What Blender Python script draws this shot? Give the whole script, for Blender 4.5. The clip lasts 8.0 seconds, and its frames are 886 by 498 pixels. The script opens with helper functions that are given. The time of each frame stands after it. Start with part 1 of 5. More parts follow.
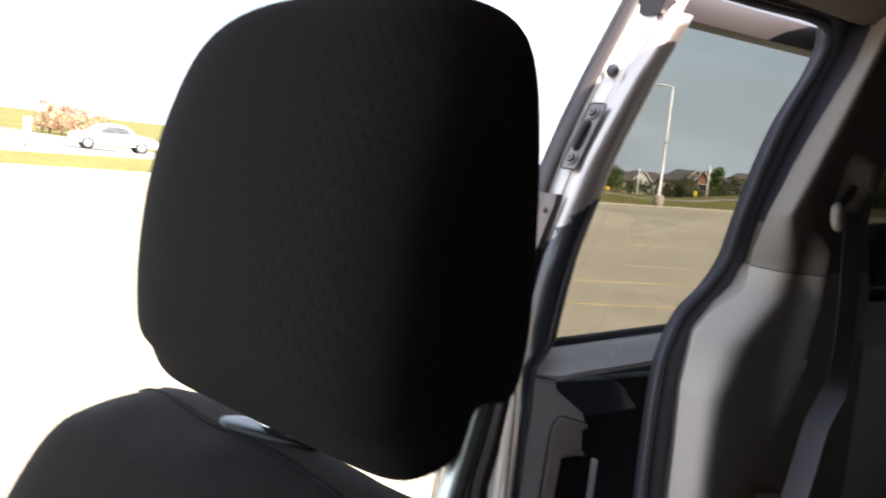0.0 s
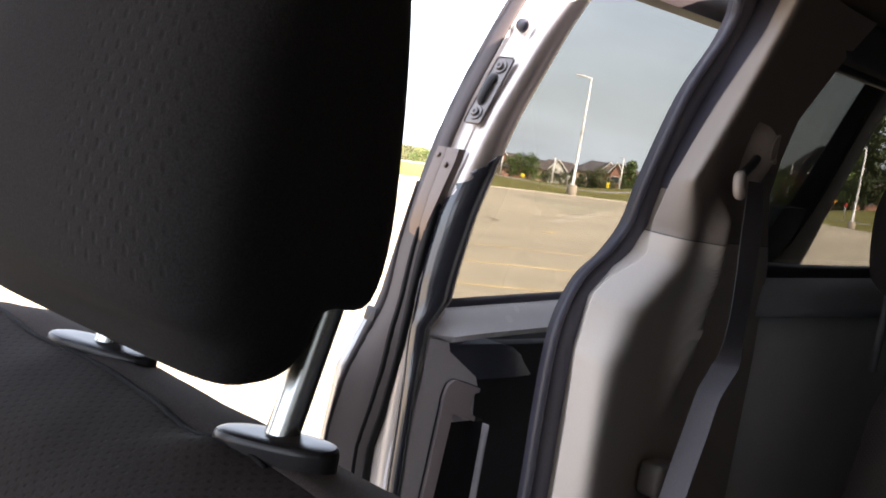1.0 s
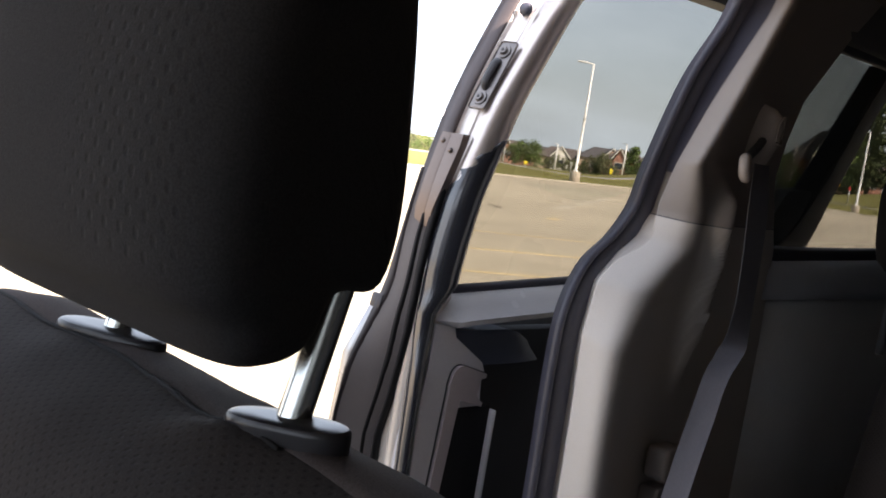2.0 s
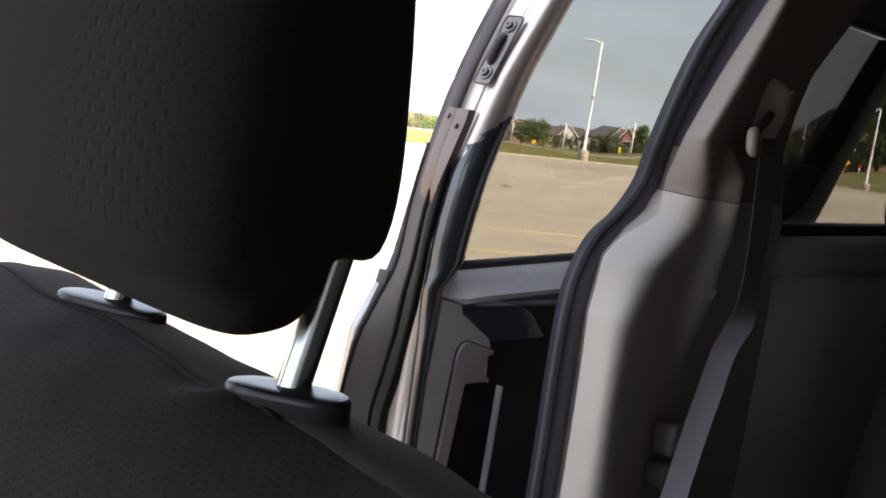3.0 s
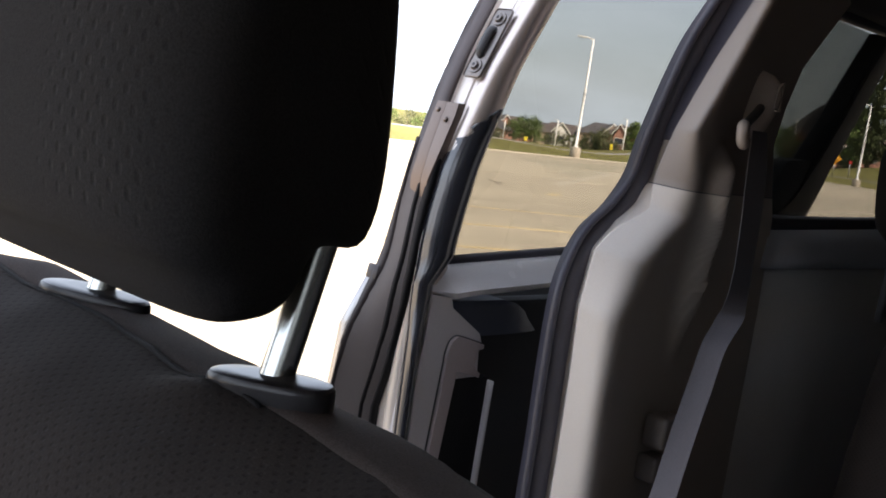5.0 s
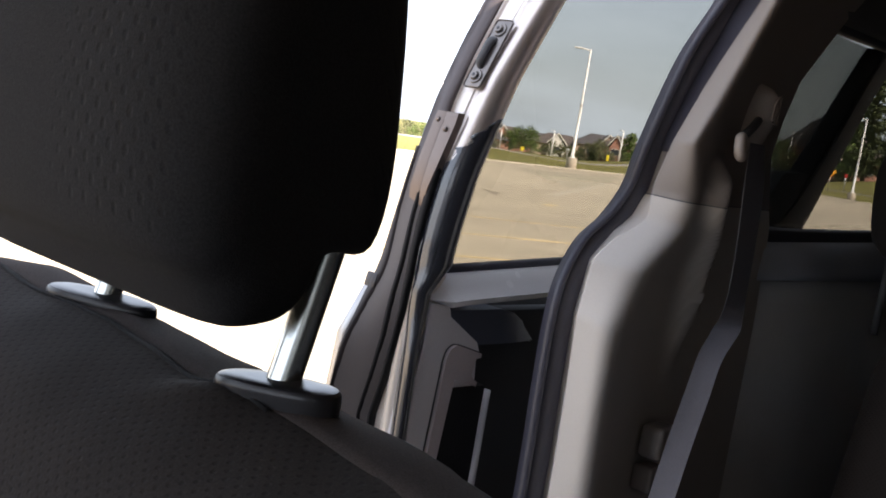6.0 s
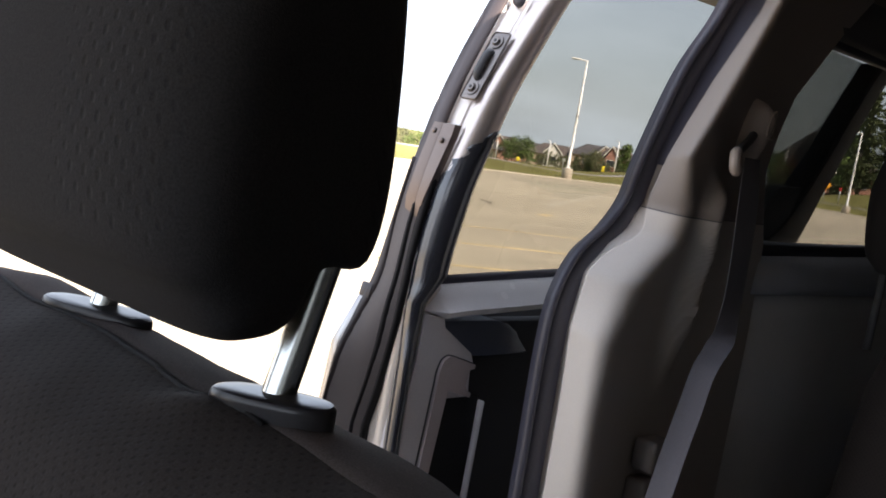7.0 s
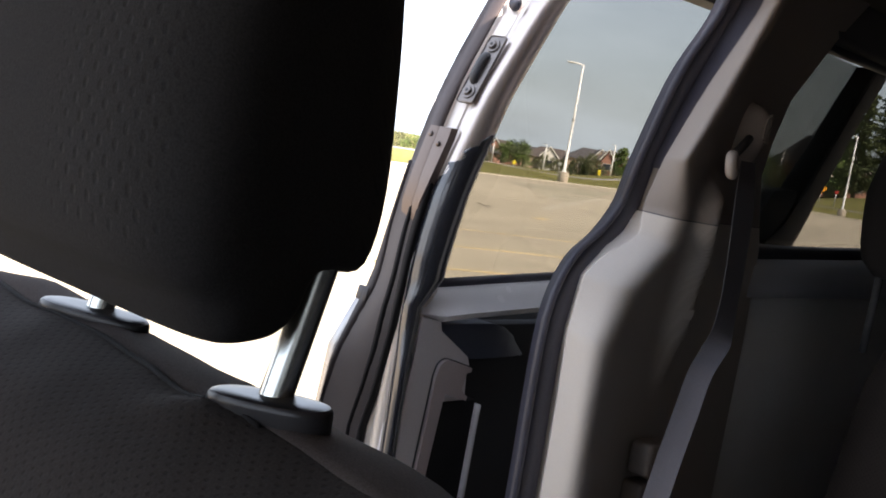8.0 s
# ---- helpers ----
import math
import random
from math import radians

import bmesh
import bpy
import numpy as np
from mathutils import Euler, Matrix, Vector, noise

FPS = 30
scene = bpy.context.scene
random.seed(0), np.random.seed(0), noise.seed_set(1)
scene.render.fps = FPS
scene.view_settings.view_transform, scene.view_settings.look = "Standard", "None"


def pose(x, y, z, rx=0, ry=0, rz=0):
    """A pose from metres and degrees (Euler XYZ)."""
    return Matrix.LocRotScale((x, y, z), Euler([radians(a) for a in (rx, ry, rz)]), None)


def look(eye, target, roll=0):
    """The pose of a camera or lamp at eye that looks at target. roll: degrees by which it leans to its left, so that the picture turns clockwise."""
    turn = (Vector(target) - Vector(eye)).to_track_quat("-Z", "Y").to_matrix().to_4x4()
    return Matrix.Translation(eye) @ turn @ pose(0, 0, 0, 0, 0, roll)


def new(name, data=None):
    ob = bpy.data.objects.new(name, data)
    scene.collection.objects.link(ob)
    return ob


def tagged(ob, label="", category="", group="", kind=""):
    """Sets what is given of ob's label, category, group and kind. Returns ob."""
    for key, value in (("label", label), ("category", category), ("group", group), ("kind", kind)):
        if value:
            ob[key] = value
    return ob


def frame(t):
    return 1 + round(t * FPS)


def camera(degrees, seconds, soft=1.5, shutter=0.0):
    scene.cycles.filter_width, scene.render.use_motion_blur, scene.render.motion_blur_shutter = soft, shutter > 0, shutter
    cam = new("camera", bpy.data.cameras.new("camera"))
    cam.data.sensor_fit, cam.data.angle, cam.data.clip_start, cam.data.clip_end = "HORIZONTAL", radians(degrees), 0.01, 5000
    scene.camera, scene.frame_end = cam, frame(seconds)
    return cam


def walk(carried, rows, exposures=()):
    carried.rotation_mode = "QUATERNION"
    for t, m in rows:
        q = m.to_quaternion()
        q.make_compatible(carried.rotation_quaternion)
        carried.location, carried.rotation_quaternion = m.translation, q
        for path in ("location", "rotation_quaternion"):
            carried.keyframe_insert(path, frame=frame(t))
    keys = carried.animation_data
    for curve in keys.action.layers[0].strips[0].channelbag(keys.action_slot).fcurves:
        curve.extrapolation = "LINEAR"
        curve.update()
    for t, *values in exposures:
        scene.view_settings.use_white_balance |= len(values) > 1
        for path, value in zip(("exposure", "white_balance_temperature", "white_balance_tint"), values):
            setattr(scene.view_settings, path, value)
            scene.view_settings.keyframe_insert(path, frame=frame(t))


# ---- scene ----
EXPOSURES = [(0.0, 2.40, 6550, 17), (0.5, 2.74, 6700, 21), (1.0, 2.90, 6800, 22), (1.5, 2.72, 6750, 21), (2.8, 2.60, 6700, 20), (8.0, 2.60, 6700, 20)]
cam = camera(45.5, 8.0, soft=1.8, shutter=0.5)
# seconds, eye x y z, yaw, pitch, roll
PATH = [
    (0, -0.0063, -0.0039, 1.4102, -41.267, -5.014, -6.525),
    (0.5, 0.0334, 0.0086, 1.3838, -44.096, -5.482, -8.291),
    (1, 0.0488, 0.0125, 1.3718, -45.749, -5.385, -9.569),
    (1.5, 0.0475, 0.0141, 1.3706, -45.808, -5.533, -9.299),
    (3, 0.0542, 0.0150, 1.3635, -45.181, -7.221, -8.708),
    (3.5, 0.0592, 0.0137, 1.3690, -45.329, -7.283, -8.575),
    (4, 0.0606, 0.0129, 1.3670, -45.513, -7.382, -8.190),
    (4.5, 0.0609, 0.0157, 1.3602, -45.560, -7.479, -8.339),
    (6, 0.0522, 0.0138, 1.3587, -45.799, -6.767, -9.143),
    (6.5, 0.0500, 0.0141, 1.3581, -45.898, -6.559, -9.372),
    (7, 0.0501, 0.0129, 1.3617, -46.009, -6.251, -9.760),
    (7.5, 0.0488, 0.0129, 1.3616, -46.247, -6.015, -9.778),
    (8, 0.0494, 0.0124, 1.3614, -46.214, -6.020, -9.731),
]
walk(cam, [(t, pose(x, y, z, 90 + pitch, roll, yaw)) for t, x, y, z, yaw, pitch, roll in PATH], EXPOSURES)

# ---- world and sun ----
SUN_AZ, SUN_EL = math.radians(272), math.radians(43)
world = bpy.data.worlds.new("sky")
scene.world = world
world.use_nodes = True
wn, wl = world.node_tree.nodes, world.node_tree.links
wn.clear()
w_out, w_bg = wn.new("ShaderNodeOutputWorld"), wn.new("ShaderNodeBackground")
w_sky = wn.new("ShaderNodeTexSky")
w_sky.sky_type = "NISHITA"
w_sky.sun_disc = False
w_sky.sun_elevation = SUN_EL
w_sky.sun_rotation = math.pi / 2 - SUN_AZ
w_sky.air_density, w_sky.dust_density = 1.0, 2.5
w_co, w_map = wn.new("ShaderNodeTexCoord"), wn.new("ShaderNodeMapping")
w_map.inputs["Scale"].default_value = (1.0, 1.0, 3.5)
w_noise = wn.new("ShaderNodeTexNoise")
w_noise.inputs["Scale"].default_value = 2.6
w_noise.inputs["Detail"].default_value = 5.0
w_ramp = wn.new("ShaderNodeValToRGB")
w_ramp.color_ramp.elements[0].position, w_ramp.color_ramp.elements[1].position = 0.30, 0.66
w_ramp.color_ramp.elements[0].color = (0.32, 0.32, 0.32, 1)
w_mix = wn.new("ShaderNodeMixRGB")
w_mix.inputs["Color2"].default_value = (6.6, 7.9, 8.9, 1)
w_fac = wn.new("ShaderNodeMath")
w_fac.operation = "MULTIPLY"
w_fac.inputs[1].default_value = 0.85
wl.new(w_co.outputs["Generated"], w_map.inputs["Vector"])
wl.new(w_map.outputs["Vector"], w_noise.inputs["Vector"])
wl.new(w_noise.outputs["Fac"], w_ramp.inputs["Fac"])
wl.new(w_ramp.outputs["Color"], w_fac.inputs[0])
wl.new(w_fac.outputs["Value"], w_mix.inputs["Fac"])
wl.new(w_sky.outputs["Color"], w_mix.inputs["Color1"])
wl.new(w_mix.outputs["Color"], w_bg.inputs["Color"])
w_bg.inputs["Strength"].default_value = 0.07
wl.new(w_bg.outputs["Background"], w_out.inputs["Surface"])

sun = new("sun", bpy.data.lights.new("sun", "SUN"))
sun.data.energy, sun.data.angle, sun.data.color = 4.0, radians(0.6), (1.0, 0.93, 0.82)
sun_dir = Vector((math.cos(SUN_AZ) * math.cos(SUN_EL), math.sin(SUN_AZ) * math.cos(SUN_EL), math.sin(SUN_EL)))
sun.matrix_world = look(sun_dir * 60, (0, 0, 0))


# ---- materials ----
def material(name, col, rough=0.6, metal=0.0, grain=40.0, amount=0.15, bump=0.15, big=3.0, spec=0.5, blotch=0.15, detail=6.0, rough_var=0.1, coat=0.0, dist=0.002):
    """Principled surface with two scales of variation and a fine relief, in metres."""
    m = bpy.data.materials.new(name)
    m.use_nodes = True
    n, l = m.node_tree.nodes, m.node_tree.links
    p = n["Principled BSDF"]
    co = n.new("ShaderNodeTexCoord")
    fine, large = n.new("ShaderNodeTexNoise"), n.new("ShaderNodeTexNoise")
    fine.inputs["Scale"].default_value, fine.inputs["Detail"].default_value = grain, detail
    large.inputs["Scale"].default_value, large.inputs["Detail"].default_value = big, 4.0
    add = n.new("ShaderNodeMath")
    add.operation = "ADD"
    s1, s2 = n.new("ShaderNodeMapRange"), n.new("ShaderNodeMapRange")
    for s, a in ((s1, amount), (s2, blotch)):
        s.inputs["From Min"].default_value, s.inputs["From Max"].default_value = 0.25, 0.75
        s.inputs["To Min"].default_value, s.inputs["To Max"].default_value = -a, a
    hsv = n.new("ShaderNodeHueSaturation")
    hsv.inputs["Color"].default_value = (*col, 1)
    one = n.new("ShaderNodeMath")
    one.operation = "ADD"
    one.inputs[1].default_value = 1.0
    for tex in (fine, large):
        l.new(co.outputs["Object"], tex.inputs["Vector"])
    l.new(fine.outputs["Fac"], s1.inputs["Value"])
    l.new(large.outputs["Fac"], s2.inputs["Value"])
    l.new(s1.outputs["Result"], add.inputs[0])
    l.new(s2.outputs["Result"], add.inputs[1])
    l.new(add.outputs["Value"], one.inputs[0])
    l.new(one.outputs["Value"], hsv.inputs["Value"])
    l.new(hsv.outputs["Color"], p.inputs["Base Color"])
    rr = n.new("ShaderNodeMapRange")
    rr.inputs["To Min"].default_value, rr.inputs["To Max"].default_value = max(0.02, rough - rough_var), min(1, rough + rough_var)
    l.new(large.outputs["Fac"], rr.inputs["Value"])
    l.new(rr.outputs["Result"], p.inputs["Roughness"])
    p.inputs["Metallic"].default_value = metal
    p.inputs["Specular IOR Level"].default_value = spec
    p.inputs["Coat Weight"].default_value = coat
    if bump:
        b = n.new("ShaderNodeBump")
        b.inputs["Strength"].default_value, b.inputs["Distance"].default_value = bump, dist
        l.new(fine.outputs["Fac"], b.inputs["Height"])
        l.new(b.outputs["Normal"], p.inputs["Normal"])
    return m


def knit(name, col, cell, depth, dark=0.85, rough=0.95, panel=None):
    """Seat cloth: a knit with rows of small dimples, cell metres apart, fading out beyond the edges of the panel; dark
    tints shade into them.
    """
    m = material(name, col, rough=rough, grain=900, amount=0.25, bump=0, big=9, spec=0.15, blotch=0.12)
    n, l = m.node_tree.nodes, m.node_tree.links
    p = n["Principled BSDF"]
    p.inputs["Sheen Weight"].default_value = 0.03
    p.inputs["Sheen Roughness"].default_value = 0.5
    co = n["Texture Coordinate"]
    sep = n.new("ShaderNodeSeparateXYZ")
    l.new(co.outputs["Object"], sep.inputs["Vector"])

    def wave(sock, per, shift=None):
        a = n.new("ShaderNodeMath")
        a.operation = "MULTIPLY"
        a.inputs[1].default_value = 2 * math.pi / per
        l.new(sock, a.inputs[0])
        out = a
        if shift is not None:
            b = n.new("ShaderNodeMath")
            b.operation = "ADD"
            l.new(a.outputs[0], b.inputs[0])
            l.new(shift, b.inputs[1])
            out = b
        s = n.new("ShaderNodeMath")
        s.operation = "SINE"
        l.new(out.outputs[0], s.inputs[0])
        return s.outputs[0]

    zx = n.new("ShaderNodeMath")
    zx.operation = "ADD"
    l.new(sep.outputs["Z"], zx.inputs[0])
    l.new(sep.outputs["X"], zx.inputs[1])
    sy, sz = wave(sep.outputs["Y"], cell), wave(zx.outputs[0], cell * 1.25)
    mul = n.new("ShaderNodeMath")
    mul.operation = "MULTIPLY"
    l.new(sy, mul.inputs[0])
    l.new(sz, mul.inputs[1])
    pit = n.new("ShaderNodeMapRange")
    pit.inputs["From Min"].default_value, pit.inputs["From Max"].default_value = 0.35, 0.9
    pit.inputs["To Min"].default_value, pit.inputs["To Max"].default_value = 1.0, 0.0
    for side, edge, span in (panel or ()):
        fade = n.new("ShaderNodeMapRange")
        fade.interpolation_type = "SMOOTHSTEP"
        fade.inputs["From Min"].default_value, fade.inputs["From Max"].default_value = edge, span
        l.new(sep.outputs[side], fade.inputs["Value"])
        keep = n.new("ShaderNodeMath")
        keep.operation = "MULTIPLY"
        l.new(fade.outputs["Result"], keep.inputs[0])
        l.new(mul.outputs[0], keep.inputs[1])
        mul = keep
    l.new(mul.outputs[0], pit.inputs["Value"])
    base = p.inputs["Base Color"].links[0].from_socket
    # shade inside the dimples, multiplied into the cloth colour; not wear
    pit_shade = n.new("ShaderNodeMapRange")
    pit_shade.inputs["To Min"].default_value, pit_shade.inputs["To Max"].default_value = dark, 1.0
    l.new(pit.outputs["Result"], pit_shade.inputs["Value"])
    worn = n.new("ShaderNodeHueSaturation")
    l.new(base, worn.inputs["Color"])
    l.new(pit_shade.outputs["Result"], worn.inputs["Value"])
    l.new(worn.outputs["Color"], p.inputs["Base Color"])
    yarn = n.new("ShaderNodeTexNoise")
    yarn.inputs["Scale"].default_value = 1400
    l.new(co.outputs["Object"], yarn.inputs["Vector"])
    mixh = n.new("ShaderNodeMath")
    mixh.operation = "MULTIPLY_ADD"
    mixh.inputs[1].default_value = 0.35
    l.new(yarn.outputs["Fac"], mixh.inputs[0])
    l.new(pit.outputs["Result"], mixh.inputs[2])
    b = n.new("ShaderNodeBump")
    b.inputs["Strength"].default_value, b.inputs["Distance"].default_value = depth, 0.002
    l.new(mixh.outputs[0], b.inputs["Height"])
    l.new(b.outputs["Normal"], p.inputs["Normal"])
    return m


def tinted_glass(name, tint):
    """Thin dark pane: clear light through both faces, gloss rising at a slant."""
    m = bpy.data.materials.new(name)
    m.use_nodes = True
    n, l = m.node_tree.nodes, m.node_tree.links
    n.remove(n["Principled BSDF"])
    t, g = n.new("ShaderNodeBsdfTransparent"), n.new("ShaderNodeBsdfGlossy")
    mix, lw, pw, sc = n.new("ShaderNodeMixShader"), n.new("ShaderNodeLayerWeight"), n.new("ShaderNodeMath"), n.new("ShaderNodeMath")
    t.inputs["Color"].default_value = (*tint, 1)
    g.inputs["Roughness"].default_value = 0.01
    lw.inputs["Blend"].default_value = 0.5
    pw.operation, pw.inputs[1].default_value = "POWER", 4.0
    sc.operation, sc.inputs[1].default_value, sc.inputs[2].default_value = "MULTIPLY_ADD", 0.5, 0.025
    l.new(lw.outputs["Facing"], pw.inputs[0])
    l.new(pw.outputs[0], sc.inputs[0])
    l.new(sc.outputs[0], mix.inputs[0])
    l.new(t.outputs[0], mix.inputs[1])
    l.new(g.outputs[0], mix.inputs[2])
    l.new(mix.outputs[0], n["Material Output"].inputs["Surface"])
    return m


M = {
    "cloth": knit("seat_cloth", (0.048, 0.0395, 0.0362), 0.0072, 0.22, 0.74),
    # plain seat cloth, brightened to put the light on the seat top into colour
    "cloth_plain": material("seat_cloth_plain_lit", (0.098, 0.080, 0.075), rough=0.95, grain=1200, amount=0.3, bump=0.4, spec=0.12, dist=0.0008),
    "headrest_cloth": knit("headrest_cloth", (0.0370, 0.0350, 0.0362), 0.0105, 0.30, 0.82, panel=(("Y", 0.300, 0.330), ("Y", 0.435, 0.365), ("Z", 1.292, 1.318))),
    "thread": material("seam_thread", (0.02, 0.019, 0.02), rough=0.9, grain=800, bump=0.3),
    "chrome": material("polished_steel", (0.70, 0.72, 0.70), rough=0.24, metal=1.0, grain=90, amount=0.04, bump=0.02, rough_var=0.05),
    "guide": material("guide_plastic", (0.030, 0.028, 0.031), rough=0.30, grain=700, amount=0.1, bump=0.05, spec=0.5, dist=0.0006),
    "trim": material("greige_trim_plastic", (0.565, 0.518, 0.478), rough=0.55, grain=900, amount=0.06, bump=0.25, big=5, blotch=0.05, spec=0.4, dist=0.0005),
    # browner upper trim and hook, darkened further to hold their shade in the colour
    "trim_upper": material("shaded_warm_greige_plastic", (0.275, 0.240, 0.222), rough=0.55, grain=900, amount=0.06, bump=0.25, big=5, blotch=0.05, spec=0.4, dist=0.0005),
    "trim_dark": material("dark_trim_plastic", (0.075, 0.075, 0.080), rough=0.6, grain=800, amount=0.15, bump=0.3, spec=0.35, dist=0.0006),
    "trim_charcoal": material("charcoal_trim_plastic", (0.58, 0.57, 0.57), rough=0.6, grain=800, amount=0.15, bump=0.3, spec=0.35, dist=0.0006),
    "trim_blue": material("blue_grey_trim_plastic", (0.44, 0.45, 0.50), rough=0.5, grain=800, amount=0.08, bump=0.25, spec=0.4, dist=0.0005),
    "trim_edge": material("door_edge_plastic", (0.125, 0.119, 0.118), rough=0.75, grain=800, amount=0.1, bump=0.2, spec=0.12, dist=0.0005),
    "trim_grey": material("grey_trim_plastic", (0.58, 0.55, 0.56), rough=0.55, grain=800, amount=0.08, bump=0.25, spec=0.4, dist=0.0005),
    # taupe trim darkened to carry the shade on the lower door edge
    "edge_taupe_shaded": material("shaded_edge_cover_plastic", (0.115, 0.099, 0.098), rough=0.5, grain=800, amount=0.08, bump=0.25, spec=0.4, dist=0.0005),
    "silver_trim": material("silver_trim_plastic", (0.80, 0.79, 0.81), rough=0.28, grain=800, amount=0.05, bump=0.15, spec=0.5, dist=0.0005),
    "trim_taupe": material("taupe_trim_plastic", (0.45, 0.385, 0.38), rough=0.5, grain=800, amount=0.08, bump=0.25, spec=0.4, dist=0.0005),
    "headliner": material("headliner_cloth", (0.23, 0.195, 0.155), rough=0.95, grain=1500, amount=0.12, bump=0.3, spec=0.1, dist=0.0006),
    "rubber": material("black_rubber", (0.054, 0.053, 0.072), rough=0.42, grain=500, amount=0.15, bump=0.12, spec=0.5, dist=0.0006),
    "rubber_black": material("matt_black", (0.055, 0.055, 0.060), rough=0.6, grain=500, amount=0.15, bump=0.12, spec=0.3, dist=0.0006),
    "metal": material("champagne_paint", (0.74, 0.67, 0.62), rough=0.32, metal=0.25, grain=1600, amount=0.08, bump=0.04, big=6, coat=0.5),
    "flange": material("taupe_metallic", (0.080, 0.064, 0.062), rough=0.38, metal=0.4, grain=900, amount=0.06, bump=0.05),
    "strip": material("jet_rubber", (0.010, 0.009, 0.010), rough=0.7, grain=500, amount=0.15, bump=0.1, spec=0.25, dist=0.0005),
    "frame_metal": material("champagne_metal", (0.58, 0.50, 0.455), rough=0.30, metal=0.85, grain=1600, amount=0.06, bump=0.03, big=6, coat=0.2),
    "lip": material("dark_brown_lip", (0.045, 0.037, 0.038), rough=0.42, grain=800, amount=0.1, bump=0.1, spec=0.4, dist=0.0005),
    "cap": material("brown_grey_steel", (0.175, 0.138, 0.122), rough=0.36, metal=0.6, grain=900, amount=0.06, bump=0.05),
    "bead": material("dark_gloss_moulding", (0.022, 0.023, 0.030), rough=0.22, metal=0.0, grain=500, amount=0.1, bump=0.04, spec=0.9, coat=0.5),
    "plate": material("zinc_steel", (0.20, 0.178, 0.168), rough=0.34, metal=0.75, grain=900, amount=0.05, bump=0.04),
    "paint": material("silver_body_paint", (0.42, 0.40, 0.38), rough=0.3, metal=0.6, grain=1600, amount=0.06, bump=0.02, coat=0.6),
    "belt": material("belt_webbing", (0.106, 0.101, 0.114), rough=0.8, grain=1100, amount=0.25, bump=0.35, spec=0.25, dist=0.0008),
    "tan_plastic": material("tan_plastic", (0.38, 0.32, 0.285), rough=0.5, grain=700, amount=0.06, bump=0.15, spec=0.4, dist=0.0005),
    "navy": material("slate_plastic", (0.055, 0.064, 0.095), rough=0.5, grain=800, amount=0.12, bump=0.2, spec=0.4, dist=0.0005),
    "carpet": material("dark_carpet", (0.060, 0.058, 0.057), rough=1.0, grain=500, amount=0.4, bump=0.7, spec=0.05, dist=0.004),
    "glass": tinted_glass("privacy_glass", (0.458, 0.457, 0.436)),
    # tints of the two unseen left windows set how much light enters the cabin
    "glass_left": tinted_glass("left_dimming_glass", (0.04, 0.04, 0.04)),
    "glass_front": tinted_glass("front_side_glass", (0.45, 0.46, 0.45)),
    "glass_quarter": tinted_glass("quarter_glass", (0.375, 0.375, 0.36)),
}


# ---- mesh helpers ----
def part(name, bm, mat, parent=None, label="", smooth=True):
    me = bpy.data.meshes.new(name)
    bmesh.ops.recalc_face_normals(bm, faces=bm.faces[:])
    bm.to_mesh(me)
    bm.free()
    if smooth:
        me.shade_smooth()
    me.materials.append(mat)
    ob = new(name, me)
    if parent is not None:
        ob.parent = parent
    if label:
        ob["label"] = label
    return ob


def sharp(ob, angle=35):
    """Keeps hard edges hard on a smooth-shaded mesh."""
    bm = bmesh.new()
    bm.from_mesh(ob.data)
    for e in bm.edges:
        if len(e.link_faces) == 2 and e.calc_face_angle(0) > radians(angle):
            e.smooth = False
    bm.to_mesh(ob.data)
    bm.free()
    return ob


def thing(name, label, category, group="", kind="", at=(0, 0, 0)):
    ob = new(name)
    ob.location = at
    return tagged(ob, label, category, group, kind)


def loft(rings, caps=True, closed=True, bm=None):
    bm = bm or bmesh.new()
    vs = [[bm.verts.new(p) for p in r] for r in rings]
    n = len(rings[0])
    for a, b in zip(vs, vs[1:]):
        for i in range(n if closed else n - 1):
            j = (i + 1) % n
            bm.faces.new((a[i], a[j], b[j], b[i]))
    if caps and closed:
        bm.faces.new(vs[0][::-1])
        bm.faces.new(vs[-1])
    return bm


def smooth_line(pts, steps=6, closed=False):
    """Catmull-Rom through the points."""
    pts = [Vector(p) for p in pts]
    n = len(pts)
    out = []
    for i in range(n if closed else n - 1):
        g = (lambda k: pts[k % n]) if closed else (lambda k: pts[min(max(k, 0), n - 1)])
        a, b, c, d = g(i - 1), g(i), g(i + 1), g(i + 2)
        for s in range(steps):
            t = s / steps
            out.append(0.5 * ((2 * b) + (c - a) * t + (2 * a - 5 * b + 4 * c - d) * t * t + (3 * b - a - 3 * c + d) * t ** 3))
    if not closed:
        out.append(pts[-1])
    return out


def sweep(path, section, up=(0, 1, 0), closed=False, bm=None, caps=True):
    """Carries a closed section of (side, out) pairs along a path; out points along up."""
    path = [Vector(p) for p in path]
    up = Vector(up)
    rings = []
    n = len(path)
    for i, p in enumerate(path):
        a = path[(i - 1) % n] if closed else path[max(i - 1, 0)]
        b = path[(i + 1) % n] if closed else path[min(i + 1, n - 1)]
        t = (b - a).normalized()
        side = t.cross(up).normalized()
        out = side.cross(t).normalized()
        rings.append([p + side * s + out * o for s, o in section])
    if closed:
        rings.append(rings[0])
    return loft(rings, caps=caps and not closed, bm=bm)


def oval(a, b, n=12, shift=(0, 0)):
    return [(a * math.cos(2 * math.pi * i / n) + shift[0], b * math.sin(2 * math.pi * i / n) + shift[1]) for i in range(n)]


def tube(path, r, n=10, bm=None):
    t = (Vector(path[-1]) - Vector(path[0])).normalized()
    up = (0, 1, 0) if abs(t.y) < 0.8 else (0, 0, 1)
    return sweep(path, oval(r, r, n), up, bm=bm)


